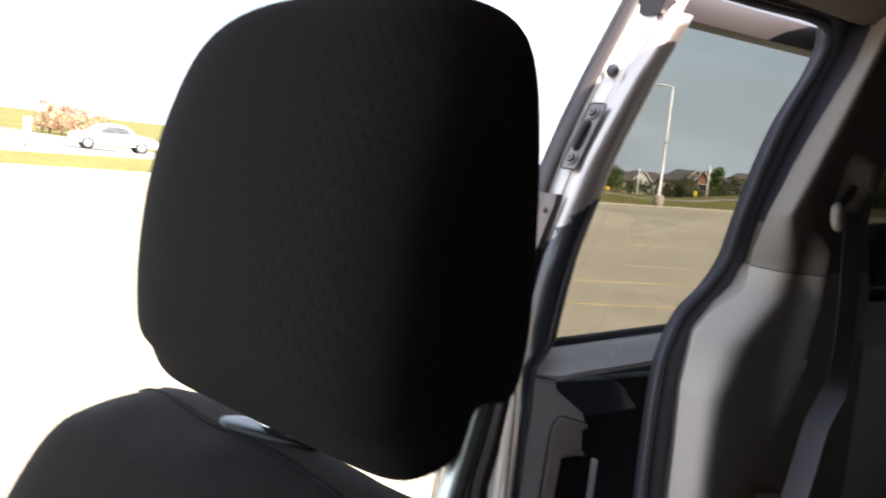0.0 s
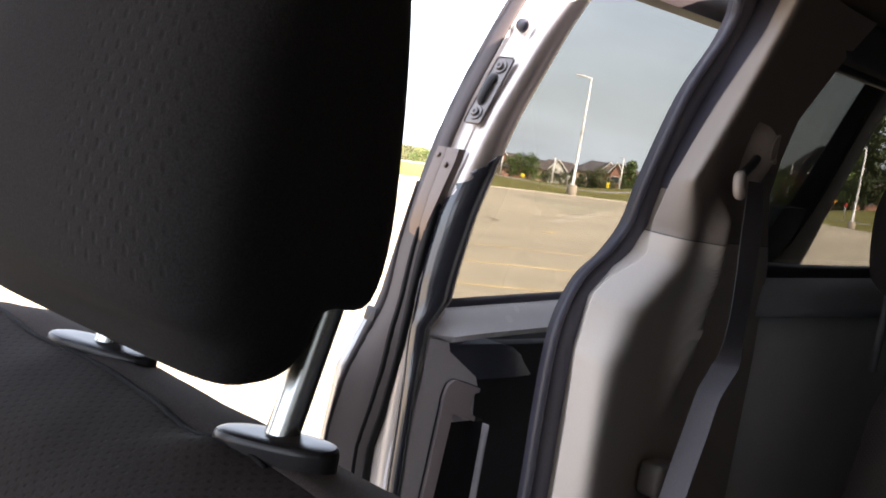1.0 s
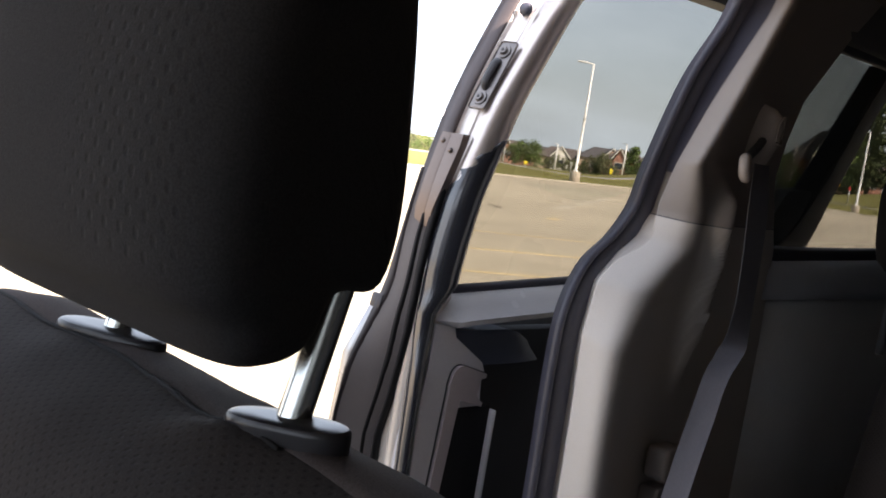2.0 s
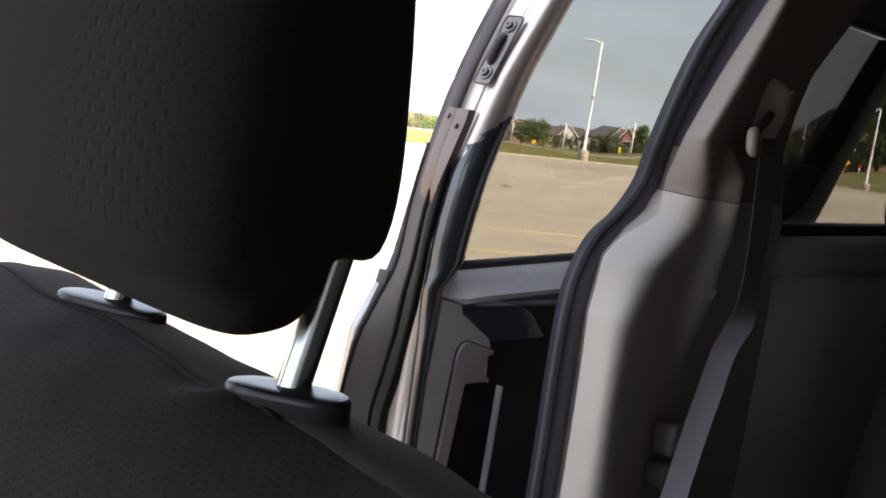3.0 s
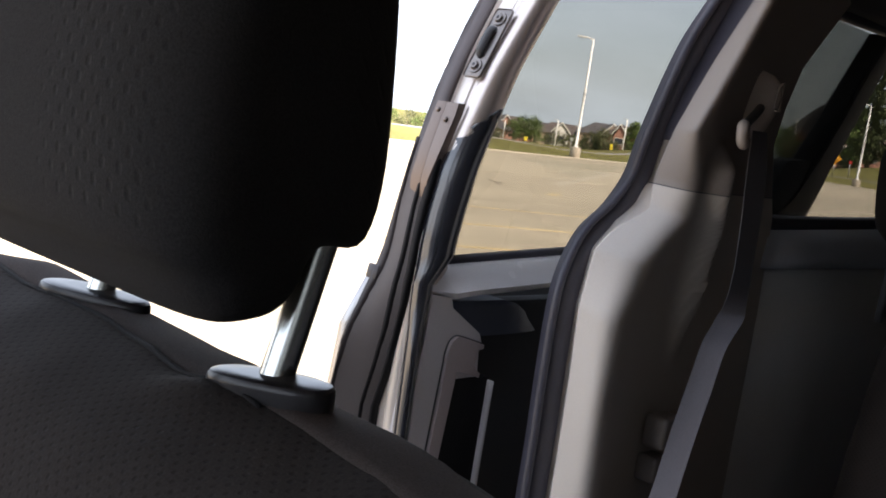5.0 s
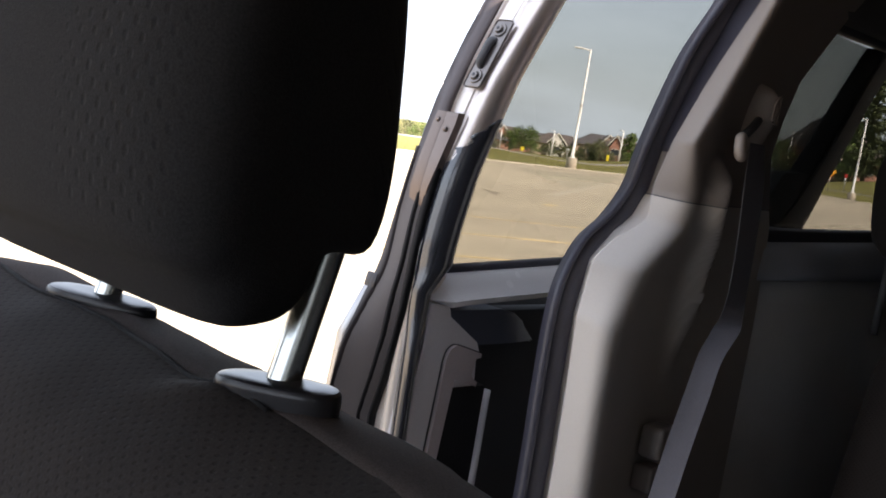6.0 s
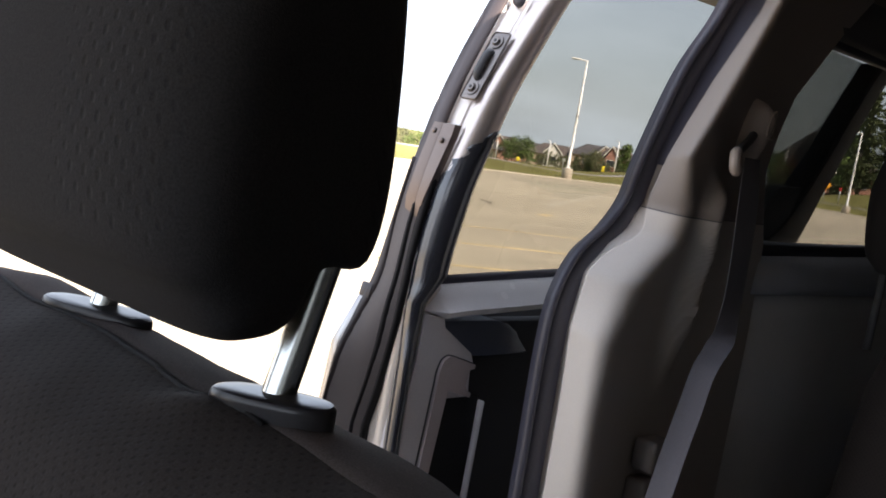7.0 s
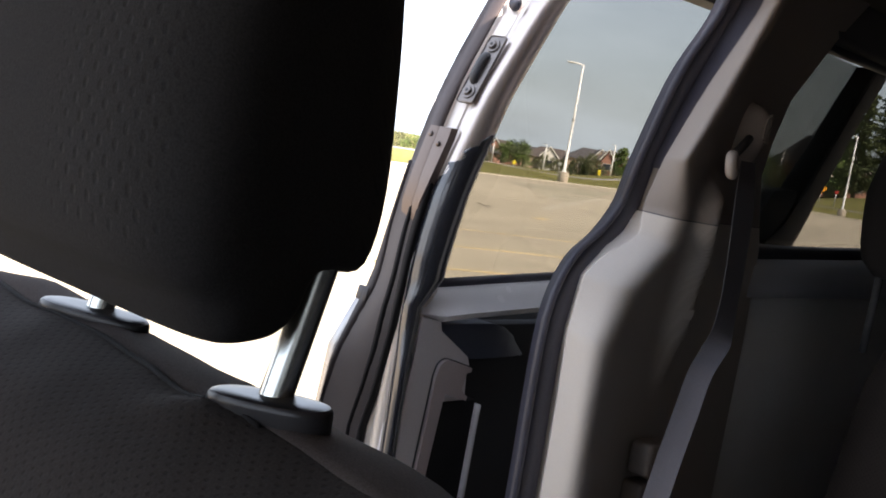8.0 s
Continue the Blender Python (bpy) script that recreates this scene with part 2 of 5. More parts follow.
def box(lo, hi, bevel=0.0, seg=2, bm=None, m=None):
    bm = bm or bmesh.new()
    c = [(a + b) / 2 for a, b in zip(lo, hi)]
    s = [b - a for a, b in zip(lo, hi)]
    mat = Matrix.Translation(c) @ Matrix.Diagonal((*s, 1))
    g = bmesh.ops.create_cube(bm, size=1.0, matrix=(m @ mat) if m else mat)
    if bevel:
        es = list({e for v in g["verts"] for e in v.link_edges})
        bmesh.ops.bevel(bm, geom=es, offset=bevel, segments=seg, affect="EDGES", profile=0.5)
    return bm


def cyl(p, q, r0, r1=None, n=12, bm=None):
    bm = bm or bmesh.new()
    p, q = Vector(p), Vector(q)
    r1 = r0 if r1 is None else r1
    z = (q - p).normalized()
    x = z.orthogonal().normalized()
    y = z.cross(x)
    return loft([[o + (x * math.cos(2 * math.pi * i / n) + y * math.sin(2 * math.pi * i / n)) * r for i in range(n)] for o, r in ((p, r0), (q, r1))], bm=bm)


def lerp(table, z):
    """Values at z from rows (z, a, b, ...), z falling or rising."""
    rows = sorted(table)
    if z <= rows[0][0]:
        return rows[0][1:]
    for a, b in zip(rows, rows[1:]):
        if z <= b[0]:
            k = (z - a[0]) / (b[0] - a[0])
            return tuple(u + (v - u) * k for u, v in zip(a[1:], b[1:]))
    return rows[-1][1:]


def ss(t):
    t = min(max(t, 0.0), 1.0)
    return t * t * (3 - 2 * t)


# ---- the van's side: seal, pillar trim, walls ----
def body_y(z):
    return 0.850 if z < 1.242 else 0.850 - 0.24 * (z - 1.242)


OPEN_FRONT = -0.10
# centre line of the seal round the door opening (x, z), up the rear edge, forward under the roof, down the front
seal_xz = [(1.195, 0.46), (1.195, 0.90), (1.192, 1.03), (1.192, 1.12), (1.200, 1.175), (1.228, 1.225), (1.270, 1.262), (1.293, 1.31), (1.293, 1.375), (1.306, 1.49),
           (1.340, 1.575), (1.340, 1.628), (1.295, 1.658), (1.1, 1.662), (0.6, 1.658), (0.12, 1.648), (0.0, 1.58), (-0.06, 1.45), (OPEN_FRONT, 1.2), (OPEN_FRONT, 0.46)]


def outboard(x, z, by):
    """The point of the seal's line set outboard, so that the trim stands clear of it."""
    y = body_y(z)
    k = (y + by - 0.013) / (y - 0.013)
    return (0.05 + (x - 0.05) * k, y + by, 1.362 + (z - 1.362) * k) if x > 1.1 else (x, y + by, z)


seal_path = smooth_line([outboard(x, z, 0.020) for x, z in seal_xz], 6)
seal = tagged(new("door_seal"), "black rubber seal round the open sliding door opening", "seal", kind="structure")
part("bulb", sweep(seal_path, [(-0.012, -0.006), (-0.009, 0.004), (0.004, 0.011), (0.018, 0.010), (0.032, 0.003), (0.048, -0.008), (0.064, -0.014), (0.074, -0.016), (0.074, -0.022), (-0.010, -0.020)], (0, -1, 0)), M["rubber"], seal)
part("lip", sweep(seal_path, oval(0.0055, 0.008, 8, (-0.018, 0.000)), (0, -1, 0)), M["rubber"], seal)

# pillar trim: rows of height, seal edge x, ridge x, ridge y, rear x, rear y
PILLAR = [(1.66, 1.392, 1.292, 0.65, 1.6, 0.685), (1.6, 1.384, 1.283, 0.664, 1.56, 0.704), (1.5, 1.355, 1.262, 0.688, 1.505, 0.73),
          (1.44, 1.342, 1.246, 0.703, 1.50, 0.742),
          (1.385, 1.334, 1.226, 0.716, 1.505, 0.752), (1.315, 1.34, 1.278, 0.732, 1.56, 0.768), (1.275, 1.32, 1.282, 0.742, 1.6, 0.78),
          (1.208, 1.254, 1.213, 0.750, 1.615, 0.785), (1.13, 1.240, 1.178, 0.754, 1.62, 0.785), (1.03, 1.246, 1.176, 0.754, 1.62, 0.785),
          (0.9, 1.249, 1.186, 0.754, 1.62, 0.785), (0.45, 1.249, 1.193, 0.754, 1.62, 0.785)]


def pillar_ring(z):
    ax, bx, by, cx, cy = lerp(PILLAR, z)
    ay = body_y(z) - 0.012
    a, b, c = Vector((ax, ay, z)), Vector((bx, by, z)), Vector((cx, cy, z))
    r = 0.030
    back = (a - Vector((0.05, 0.013, 1.362))) * 0.043
    left = (0.014 - 0.004 * ss((z - 1.31) / 0.05) - 0.018 * max(0.0, min(1.0, (z - 1.36) / 0.25))) * (1 - 1.40 * math.exp(-((z - 1.272) / 0.03) ** 2))
    rim = a + Vector((-0.57, 0.82, 0)) * min(0.0, left - 0.003)
    a = a - back + Vector((-0.57, 0.82, 0)) * left
    u, v = (a - b).normalized(), (c - b).normalized()
    p, q = b + u * r, b + v * r
    pts = [rim + Vector((-0.006, 0.040, 0)), rim + Vector((0, 0.006, 0)), a + Vector((0.004, 0.004, 0)), a, a + (p - a) * 0.03, a + (p - a) * 0.5, a + (p - a) * 0.9, p]
    for k in (0.12, 0.24, 0.36, 0.5, 0.64, 0.76, 0.88):
        pts.append(p * (1 - k) ** 2 + b * 2 * k * (1 - k) + q * k * k)
    pts.append(q)
    rib = 0.032 * ss((z - 1.04) / 0.14) * ss((1.385 - z) / 0.05)
    for m in range(1, 41):
        k = m / 40
        w = q + (c - q) * k
        w.y += 0.008 * math.sin(math.pi * k) - rib * math.exp(-((w.x - 1.330 - 0.036 * ss((1.33 - z) / 0.09)) / 0.017) ** 2)
        pts.append(w)
    pts.append(c + Vector((0.0, 0.05, 0)))
    return pts


pillar = tagged(new("trim"), "greige moulded plastic pillar trim beside the sliding door opening", "trim", kind="structure")
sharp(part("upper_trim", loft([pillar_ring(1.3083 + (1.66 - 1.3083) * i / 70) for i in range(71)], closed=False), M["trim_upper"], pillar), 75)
part("joint_backing", loft([[p + (Vector((1.46, 0.84, p.z)) - p) * 0.025 for p in pillar_ring(1.298 + 0.022 * i / 4)] for i in range(5)], closed=False), M["rubber"], pillar)
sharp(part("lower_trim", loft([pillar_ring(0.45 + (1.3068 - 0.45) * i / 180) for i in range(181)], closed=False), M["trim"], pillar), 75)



def inner_lip_ring(z):
    """The seal's inner lip, laid over the turned edge of the trim."""
    p0, p1, p2 = pillar_ring(z)[:3]
    over, edge = Vector((-0.004, -0.003, 0)), Vector((0.002, 0.0, 0))
    return [p0 + over, p1 + over, p2 + over * 0.7, p2 + edge, p1 + edge, p0 + edge]


part("inner_lip", loft([inner_lip_ring(1.37 + 0.29 * i / 20) for i in range(21)]), M["rubber"], seal)

# walls of the cabin
wall_right = tagged(new("wall_right"), "dark quarter trim and painted side of the van behind the sliding door", "wall", kind="structure")
part("quarter_panel", loft([[(1.615, 0.786, z), (1.9, 0.79 + 0.01 * math.sin(z * 5), z), (2.3, 0.785, z), (2.95, 0.74, z), (2.95, 0.93, z), (1.615, 0.93, z)] for z in (0.42, 0.7, 1.0, 1.15, 1.19)]), M["trim_charcoal"], wall_right)
part("quarter_ledge", loft([[(x, 0.80, 1.192), (x, 0.768, 1.198), (x, 0.762, 1.215), (x, 0.768, 1.238), (x, 0.79, 1.252 + 0.03 * (x - 1.6)), (x, 0.90, 1.252 + 0.03 * (x - 1.6)), (x, 0.90, 1.192)] for x in (1.60, 1.8, 2.0, 2.3, 2.95)]), M["trim_blue"], wall_right)
part("header", box((OPEN_FRONT - 0.9, 0.70, 1.680), (2.95, 0.785, 1.705), 0.008), M["headliner"], wall_right)
# roof edge shaped for light: its width sets how far sun reaches the door
part("roof_rail", loft([[(x, 0.62, 1.708), (x, 0.785, 1.7075), (x, 0.815 + w, 1.708), (x, 0.840 + w, 1.712), (x, 0.830 + w, 1.728), (x, 0.62, 1.770)] for x, w in ((-1.3, -0.035), (0.5, -0.035), (1.3, -0.03), (1.65, 0.10), (2.95, 0.10))]), M["paint"], wall_right)
part("quarter_header", box((1.48, 0.700, 1.598), (2.95, 0.740, 1.668), 0.012), M["trim_dark"], wall_right)
part("rear_pillar", loft([[(2.32, y0, z), (2.95, y0 - 0.03, z), (2.95, 0.9, z), (2.32, y0 + 0.06, z)] for z, y0 in ((1.25, 0.79), (1.42, 0.76), (1.66, 0.70))]), M["trim"], wall_right)
part("front_section", box((-1.5, 0.80, 0.42), (OPEN_FRONT - 0.04, 0.93, 1.12), 0.02), M["trim_dark"], wall_right)
part("front_post", box((OPEN_FRONT - 0.16, 0.78, 1.12), (OPEN_FRONT - 0.04, 0.90, 1.66), 0.02), M["trim_dark"], wall_right)
part("outer_panel", box((1.38, 0.932, 0.35), (2.98, 0.965, 1.22), 0.015), M["paint"], wall_right)
# unseen left wall, dark so that little light bounces onto the pillar
wall_left = tagged(new("wall_left"), "unseen plain side wall of the van, dark to cut bounced light", "wall", kind="structure")
part("panel", box((-1.5, -0.93, 0.42), (2.95, -0.80, 1.10), 0.02), M["trim_dark"], wall_left)
for x0, x1, z0, z1 in ((-1.5, -1.25, 1.104, 1.66), (-0.30, -0.20, 1.104, 1.66), (1.30, 2.95, 1.104, 1.66), (-0.20, 1.30, 1.104, 1.20), (-0.20, 1.30, 1.56, 1.66), (-1.25, -0.30, 1.104, 1.28), (-1.25, -0.30, 1.57, 1.66)):
    part("upper_panel", box((x0, -0.92, z0), (x1, -0.79, z1), 0.0), M["trim_dark"], wall_left, smooth=False)
# unseen windows, sized and tinted to control light on pillar and headrest
window_left = part("window_2", box((-0.20, -0.88, 1.20), (1.30, -0.876, 1.56)), M["glass_left"], smooth=False)
tagged(window_left, "unseen left side window of the van, darkened to limit cabin light", "window", kind="structure")
window_driver = part("window_3", box((-1.25, -0.88, 1.28), (-0.30, -0.876, 1.57)), M["glass_front"], smooth=False)
tagged(window_driver, "unseen front side window of the van, tinted to set cabin light", "window", kind="structure")
# unseen end walls: dark against bounce, the front one's height admits windscreen light
wall_back = part("wall_back", box((2.95, -0.93, 0.42), (3.05, 0.93, 1.70), 0.02), M["trim_dark"])
tagged(wall_back, "unseen plain tailgate wall of the van, dark to cut bounced light", "wall", kind="structure")
wall_front = part("wall_front", box((-1.6, -0.93, 0.42), (-1.5, 0.93, 1.28), 0.02), M["trim_dark"])
tagged(wall_front, "unseen plain dashboard wall of the van, its height set for windscreen light", "wall", kind="structure")
cabin_floor = part("floor", box((-1.6, -0.93, 0.0), (3.05, 0.90, 0.42), 0.01), M["carpet"])
tagged(cabin_floor, "grey carpeted floor of the van", "floor", kind="structure")
ceiling = part("ceiling", loft([[(x, -0.93, 1.66), (x, -0.80, 1.672), (x, 0.0, 1.685), (x, 0.62, 1.678), (x, 0.70, 1.668), (x, 0.745, 1.655), (x, 0.765, 1.678), (x, 0.70, 1.705), (x, 0.0, 1.76), (x, -0.93, 1.72)] for x in (-1.3, -0.5, 0, 0.5, 1.0, 1.5, 2.0, 3.05)]), M["headliner"])
tagged(ceiling, "tan cloth headliner of the van", "ceiling", kind="structure")

# quarter window
quarter = tagged(new("window_1"), "dark tinted fixed quarter window of the van", "window", kind="structure")


def q_y(z):
    return body_y(z) - 0.015


part("pane", loft([[(x0, q_y(z), z), (x1, q_y(z), z), (x1, q_y(z) + 0.004, z), (x0, q_y(z) + 0.004, z)] for z, x0, x1 in ((1.245, 1.56, 2.36), (1.42, 1.49, 2.36), (1.66, 1.50, 2.36))]), M["glass_quarter"], quarter, smooth=False)
q_line = [(1.62, 1.262), (2.30, 1.283), (2.335, 1.32), (2.335, 1.56), (2.30, 1.602), (1.66, 1.602), (1.57, 1.594), (1.525, 1.52), (1.525, 1.45), (1.555, 1.36), (1.585, 1.30)]
part("gasket", sweep(smooth_line([(x, q_y(z) - 0.012, z) for x, z in q_line], 4, True), oval(0.016, 0.012, 8), (0, -1, 0), True), M["rubber"], quarter)


# ---- the sliding door, standing open ----
def rise(x):
    return 0.06 * (x - 1.14)


DOOR_IN = [(1.71, 1.252, 0.942), (1.66, 1.225, 0.947), (1.561, 1.171, 0.957), (1.436, 1.116, 0.970), (1.396, 1.104, 0.974), (1.293, 1.080, 0.984), (1.182, 1.069, 0.995), (1.028, 1.071, 1.011), (0.917, 1.080, 1.018), (0.45, 1.10, 1.02)]
DOOR_OUT = [(1.71, 1.227, 1.013), (1.66, 1.203, 1.018), (1.555, 1.155, 1.029), (1.47, 1.1215, 1.038), (1.40, 1.0995, 1.045), (1.34, 1.087, 1.0505), (1.281, 1.0785, 1.056), (1.157, 1.067, 1.070), (1.11, 1.052, 1.077), (1.041, 1.028, 1.084), (0.957, 1.026, 1.093), (0.45, 1.04, 1.095)]
GLASS_F = [(1.71, 1.298, 0.979), (1.66, 1.275, 0.983), (1.574, 1.235, 0.991), (1.460, 1.188, 1.002), (1.400, 1.173, 1.008), (1.344, 1.160, 1.014), (1.227, 1.141, 1.026), (1.154, 1.131, 1.033)]
GLASS_R = [(1.154, 1.965), (1.24, 2.02), (1.404, 2.122), (1.459, 2.163), (1.573, 2.233), (1.66, 2.290)]
REAR_IN = [(1.12, 1.96), (1.261, 2.021), (1.305, 2.085), (1.347, 2.115), (1.393, 2.150), (1.463, 2.190), (1.544, 2.234), (1.607, 2.273), (1.66, 2.310)]
REAR_OUT = [(1.12, 2.25), (1.20, 2.275), (1.243, 2.298), (1.265, 2.317), (1.319, 2.344), (1.386, 2.371), (1.466, 2.408), (1.562, 2.455), (1.614, 2.487), (1.66, 2.518)]

door = thing("sliding_door", "open champagne metallic sliding van door with dark tinted window", "van door")


def frame_ring(z):
    (ix, iy), (ox, oy) = lerp(DOOR_IN, z), lerp(DOOR_OUT, z)
    if z > 1.15:
        gx, gy = lerp(GLASS_F, z)
    else:
        gx, gy = ix + 0.07, iy + 0.03
    i, o = Vector((ix, iy, z)), Vector((ox, oy, z))
    d = (o - i)
    n = Vector((-d.y, d.x, 0)).normalized()
    if n.x > 0:
        n = -n
    pts = [o, o + Vector((0.012, 0.006, 0)), Vector((gx + 0.01, oy + 0.006, z)), Vector((gx + 0.01, gy + 0.002, z)), Vector((gx - 0.004, gy - 0.004, z)), Vector((gx - 0.010, iy + 0.012, z))]
    # rounded inner edge
    w = (gx - 0.012 - ix)
    for k in range(7):
        a = math.pi * k / 6
        pts.append(Vector((ix + w / 2 + w / 2 * math.cos(a), iy + 0.010 - 0.013 * math.sin(a), z)))
    # the end face, with a step and a shallow groove
    for k, h in ((0.22, 0.0), (0.26, -0.004), (0.58, -0.004), (0.62, 0.001), (0.68, 0.001), (0.72, -0.004), (0.92, -0.002)):
        bow = k ** (1.0 + 0.9 * ss((1.14 - z) / 0.10))
        pts.append(Vector((ix + (ox - ix) * bow, iy + (oy - iy) * k, z)) + n * h)
    return pts


zs = [0.45 + (1.66 - 0.45) * k / 54 for k in range(57)]
sharp(part("front_frame", loft([frame_ring(z) for z in zs]), M["metal"], door, "champagne painted front edge of the door"), 50)


def end_face(z, k, proud=0.0):
    (ix, iy), (ox, oy) = lerp(DOOR_IN, z), lerp(DOOR_OUT, z)
    bow = max(k, 0.0) ** (1.0 + 0.9 * ss((1.14 - z) / 0.10))
    return Vector((ix + (ox - ix) * bow - proud, iy + (oy - iy) * k, z))


# bands across the end face, as shares of its width: rubber strips, moulding
BANDS = [(1.66, 0.60, 0.52, 0.42, 0.30, 0.06), (1.38, 0.60, 0.52, 0.42, 0.28, 0.12), (1.30, 0.60, 0.52, 0.42, 0.28, 0.24), (1.23, 0.60, 0.51, 0.42, 0.26, 0.25), (1.18, 0.53, 0.43, 0.35, 0.21, 0.19), (1.14, 0.50, 0.41, 0.29, 0.17, 0.15),
         (1.10, 0.48, 0.39, 0.25, 0.16, 0.12), (1.06, 0.47, 0.38, 0.27, 0.19, 0.05), (1.02, 0.49, 0.42, 0.30, 0.21, 0.00), (0.98, 0.55, 0.49, 0.37, 0.29, 0.00), (0.94, 0.61, 0.56, 0.45, 0.38, 0.00)]


def bead_ring(z, cut=0.0, over=0.0):
    """Rounded frame edge; cut moves its outer side inward, over lays it proud."""
    low, high = ss((1.12 - z) / 0.10), ss((z - 1.13) / 0.04)
    a = end_face(z, lerp(BANDS, z)[4]) + Vector((-0.012, -0.014, 0)) * low
    ix, iy = lerp(DOOR_IN, z)
    b = Vector((ix + 0.0165 - 0.0115 * low + 0.035 * high, iy - 0.011 - 0.011 * low + 0.012 * high, z))
    u = (b - a) / 2
    n = Vector((u.y, -u.x, 0)).normalized() * (0.012 + 0.011 * high + over)
    full = [math.pi * (1 - cut) * (1 - k / 16) for k in range(17)]
    outer = [(a + b) / 2 + u * math.cos(t) + n * math.sin(t) for t in full]
    return outer + [outer[-1] - n * 0.6, outer[0] - n * 0.6]


def band(z, k0, k1, h):
    """A flat strip on the end face between two shares of its width, h proud, with eased edges."""
    return [end_face(z, k0, -0.002), end_face(z, k0, h * 0.6), end_face(z, k0 + 0.02 * (1 if k1 > k0 else -1), h), end_face(z, k1 - 0.02 * (1 if k1 > k0 else -1), h), end_face(z, k1, h * 0.6), end_face(z, k1, -0.002)]


low_zs = [z for z in zs if z < 1.34]
part("upper_bead", loft([bead_ring(z) for z in [1.25 + 0.02 * k for k in range(21)]]), M["frame_metal"], door, "champagne metallic rounded window frame")
# dark stretch of the same edge; the slanted cut draws the shadow boundary
part("frame_bead", loft([bead_ring(z, 0.85 * max(0.0, (z - 1.32) / 0.075) ** 1.3, 0.0020) for z in [0.45 + 0.02 * k for k in range(48)]]), M["bead"], door, "dark glossy lower frame moulding, its slanted top end shaped as a shadow edge")
LIP = [(1.66, 0.90), (1.30, 0.92), (1.23, 0.90), (1.18, 0.82), (1.14, 0.80), (1.10, 0.86), (1.06, 0.90), (1.02, 0.91), (0.98, 0.95)]
part("edge_strip", tube([end_face(z, 0.985, 0.001) for z in zs[::2]], 0.0042, 8), M["lip"], door, "black rubber edge strip")
part("edge_lip", loft([[end_face(z, lerp(LIP, z)[0], 0.006), end_face(z, lerp(LIP, z)[0] + 0.03, 0.010), end_face(z, 0.97, 0.012), end_face(z, 1.00, 0.008), end_face(z, 0.99, 0.0), end_face(z, lerp(LIP, z)[0], 0.0)] for z in low_zs]), M["lip"], door, "dark brown rolled edge lip")


def flange_k(z):
    return lerp([(0.92, 0.52), (1.0, 0.45), (1.10, 0.37), (1.28, 0.36), (1.36, 0.60), (1.66, 0.66)], z)[0]


part("edge_flange", loft([[end_face(z, flange_k(z), 0.000), end_face(z, flange_k(z) + 0.01, 0.004), end_face(z, 0.98, 0.005), end_face(z, 1.0, 0.0)] for z in zs if z > 1.29]), M["flange"], door, "taupe metallic outer flange")
part("channel_strip", loft([band(z, lerp(BANDS, z)[1], lerp(BANDS, z)[0], 0.0100) for z in low_zs]), M["strip"], door, "black rubber strip")
part("inner_strip", loft([band(z, lerp(BANDS, z)[3], lerp(BANDS, z)[2], 0.0085) for z in low_zs]), M["strip"], door, "black rubber strip")
part("glass_run", tube([Vector((lerp(GLASS_F, z)[0] - 0.007, lerp(GLASS_F, z)[1] - 0.009, z)) for z in zs if z > 1.15], 0.0115, 12), M["strip"], door, "black rubber glass run")
# outer cover of the edge, below the striker; its shade is in the dark taupe
part("edge_cover", loft([[end_face(z, lerp(BANDS, z)[2] - 0.02, 0.0), end_face(z, lerp(BANDS, z)[2], 0.005), end_face(z, 0.66, 0.007), end_face(z, 0.95, 0.008), end_face(z, 1.02, 0.006), end_face(z, 1.0, 0.0)] for z in low_zs]), M["edge_taupe_shaded"], door, "taupe plastic edge cover, coloured darker for its shade")
sharp(part("bumper", box((-0.010, -0.011, -0.010), (0.012, 0.011, 0.011), 0.003, m=pose(1.0575, 1.074, 1.1289, 0, 12, 0)), M["lip"], door, "small rubber bumper"))

sharp(part("bumper_bracket", loft([[(1.0678 - d, 1.075, 1.1206), (1.0696 - d, 1.072, 1.1099), (1.0498 - d, 1.085, 1.0962), (1.0582 - d, 1.085, 1.1068)] for d in (0.0, 0.004)]), M["frame_metal"], door, "bare metal bracket under the bumper"))
part("outer_skin", loft([[(lerp(DOOR_OUT, z)[0] + 0.004, y, z), (1.6, y + 0.012, z), (2.24, y + 0.004, z), (2.24, y + 0.02, z), (1.6, y + 0.028, z), (lerp(DOOR_OUT, z)[0] + 0.004, y + 0.016, z)]
      for z, y in ((0.42, 1.085), (0.6, 1.10), (0.9, 1.105), (1.05, 1.095), (1.122, 1.080))]), M["paint"], door, "silver painted outer skin")
part("inner_shell", loft([[(1.12, 1.045, z), (2.22, 1.045, z), (2.22, 1.085, z), (1.12, 1.085, z)] for z in (0.45, 0.8, 1.12)]), M["trim_dark"], door)
part("pane", loft([[(lerp(GLASS_F, z)[0] - 0.01, y, z), (lerp(GLASS_R, z)[0] + 0.02, y, z), (lerp(GLASS_R, z)[0] + 0.02, y + 0.004, z), (lerp(GLASS_F, z)[0] - 0.01, y + 0.004, z)]
      for z, y in ((1.12, 1.036), (1.227, 1.026), (1.344, 1.014), (1.46, 1.002), (1.574, 0.991), (1.66, 0.983))]), M["glass"], door, "dark tinted glass pane", smooth=False)
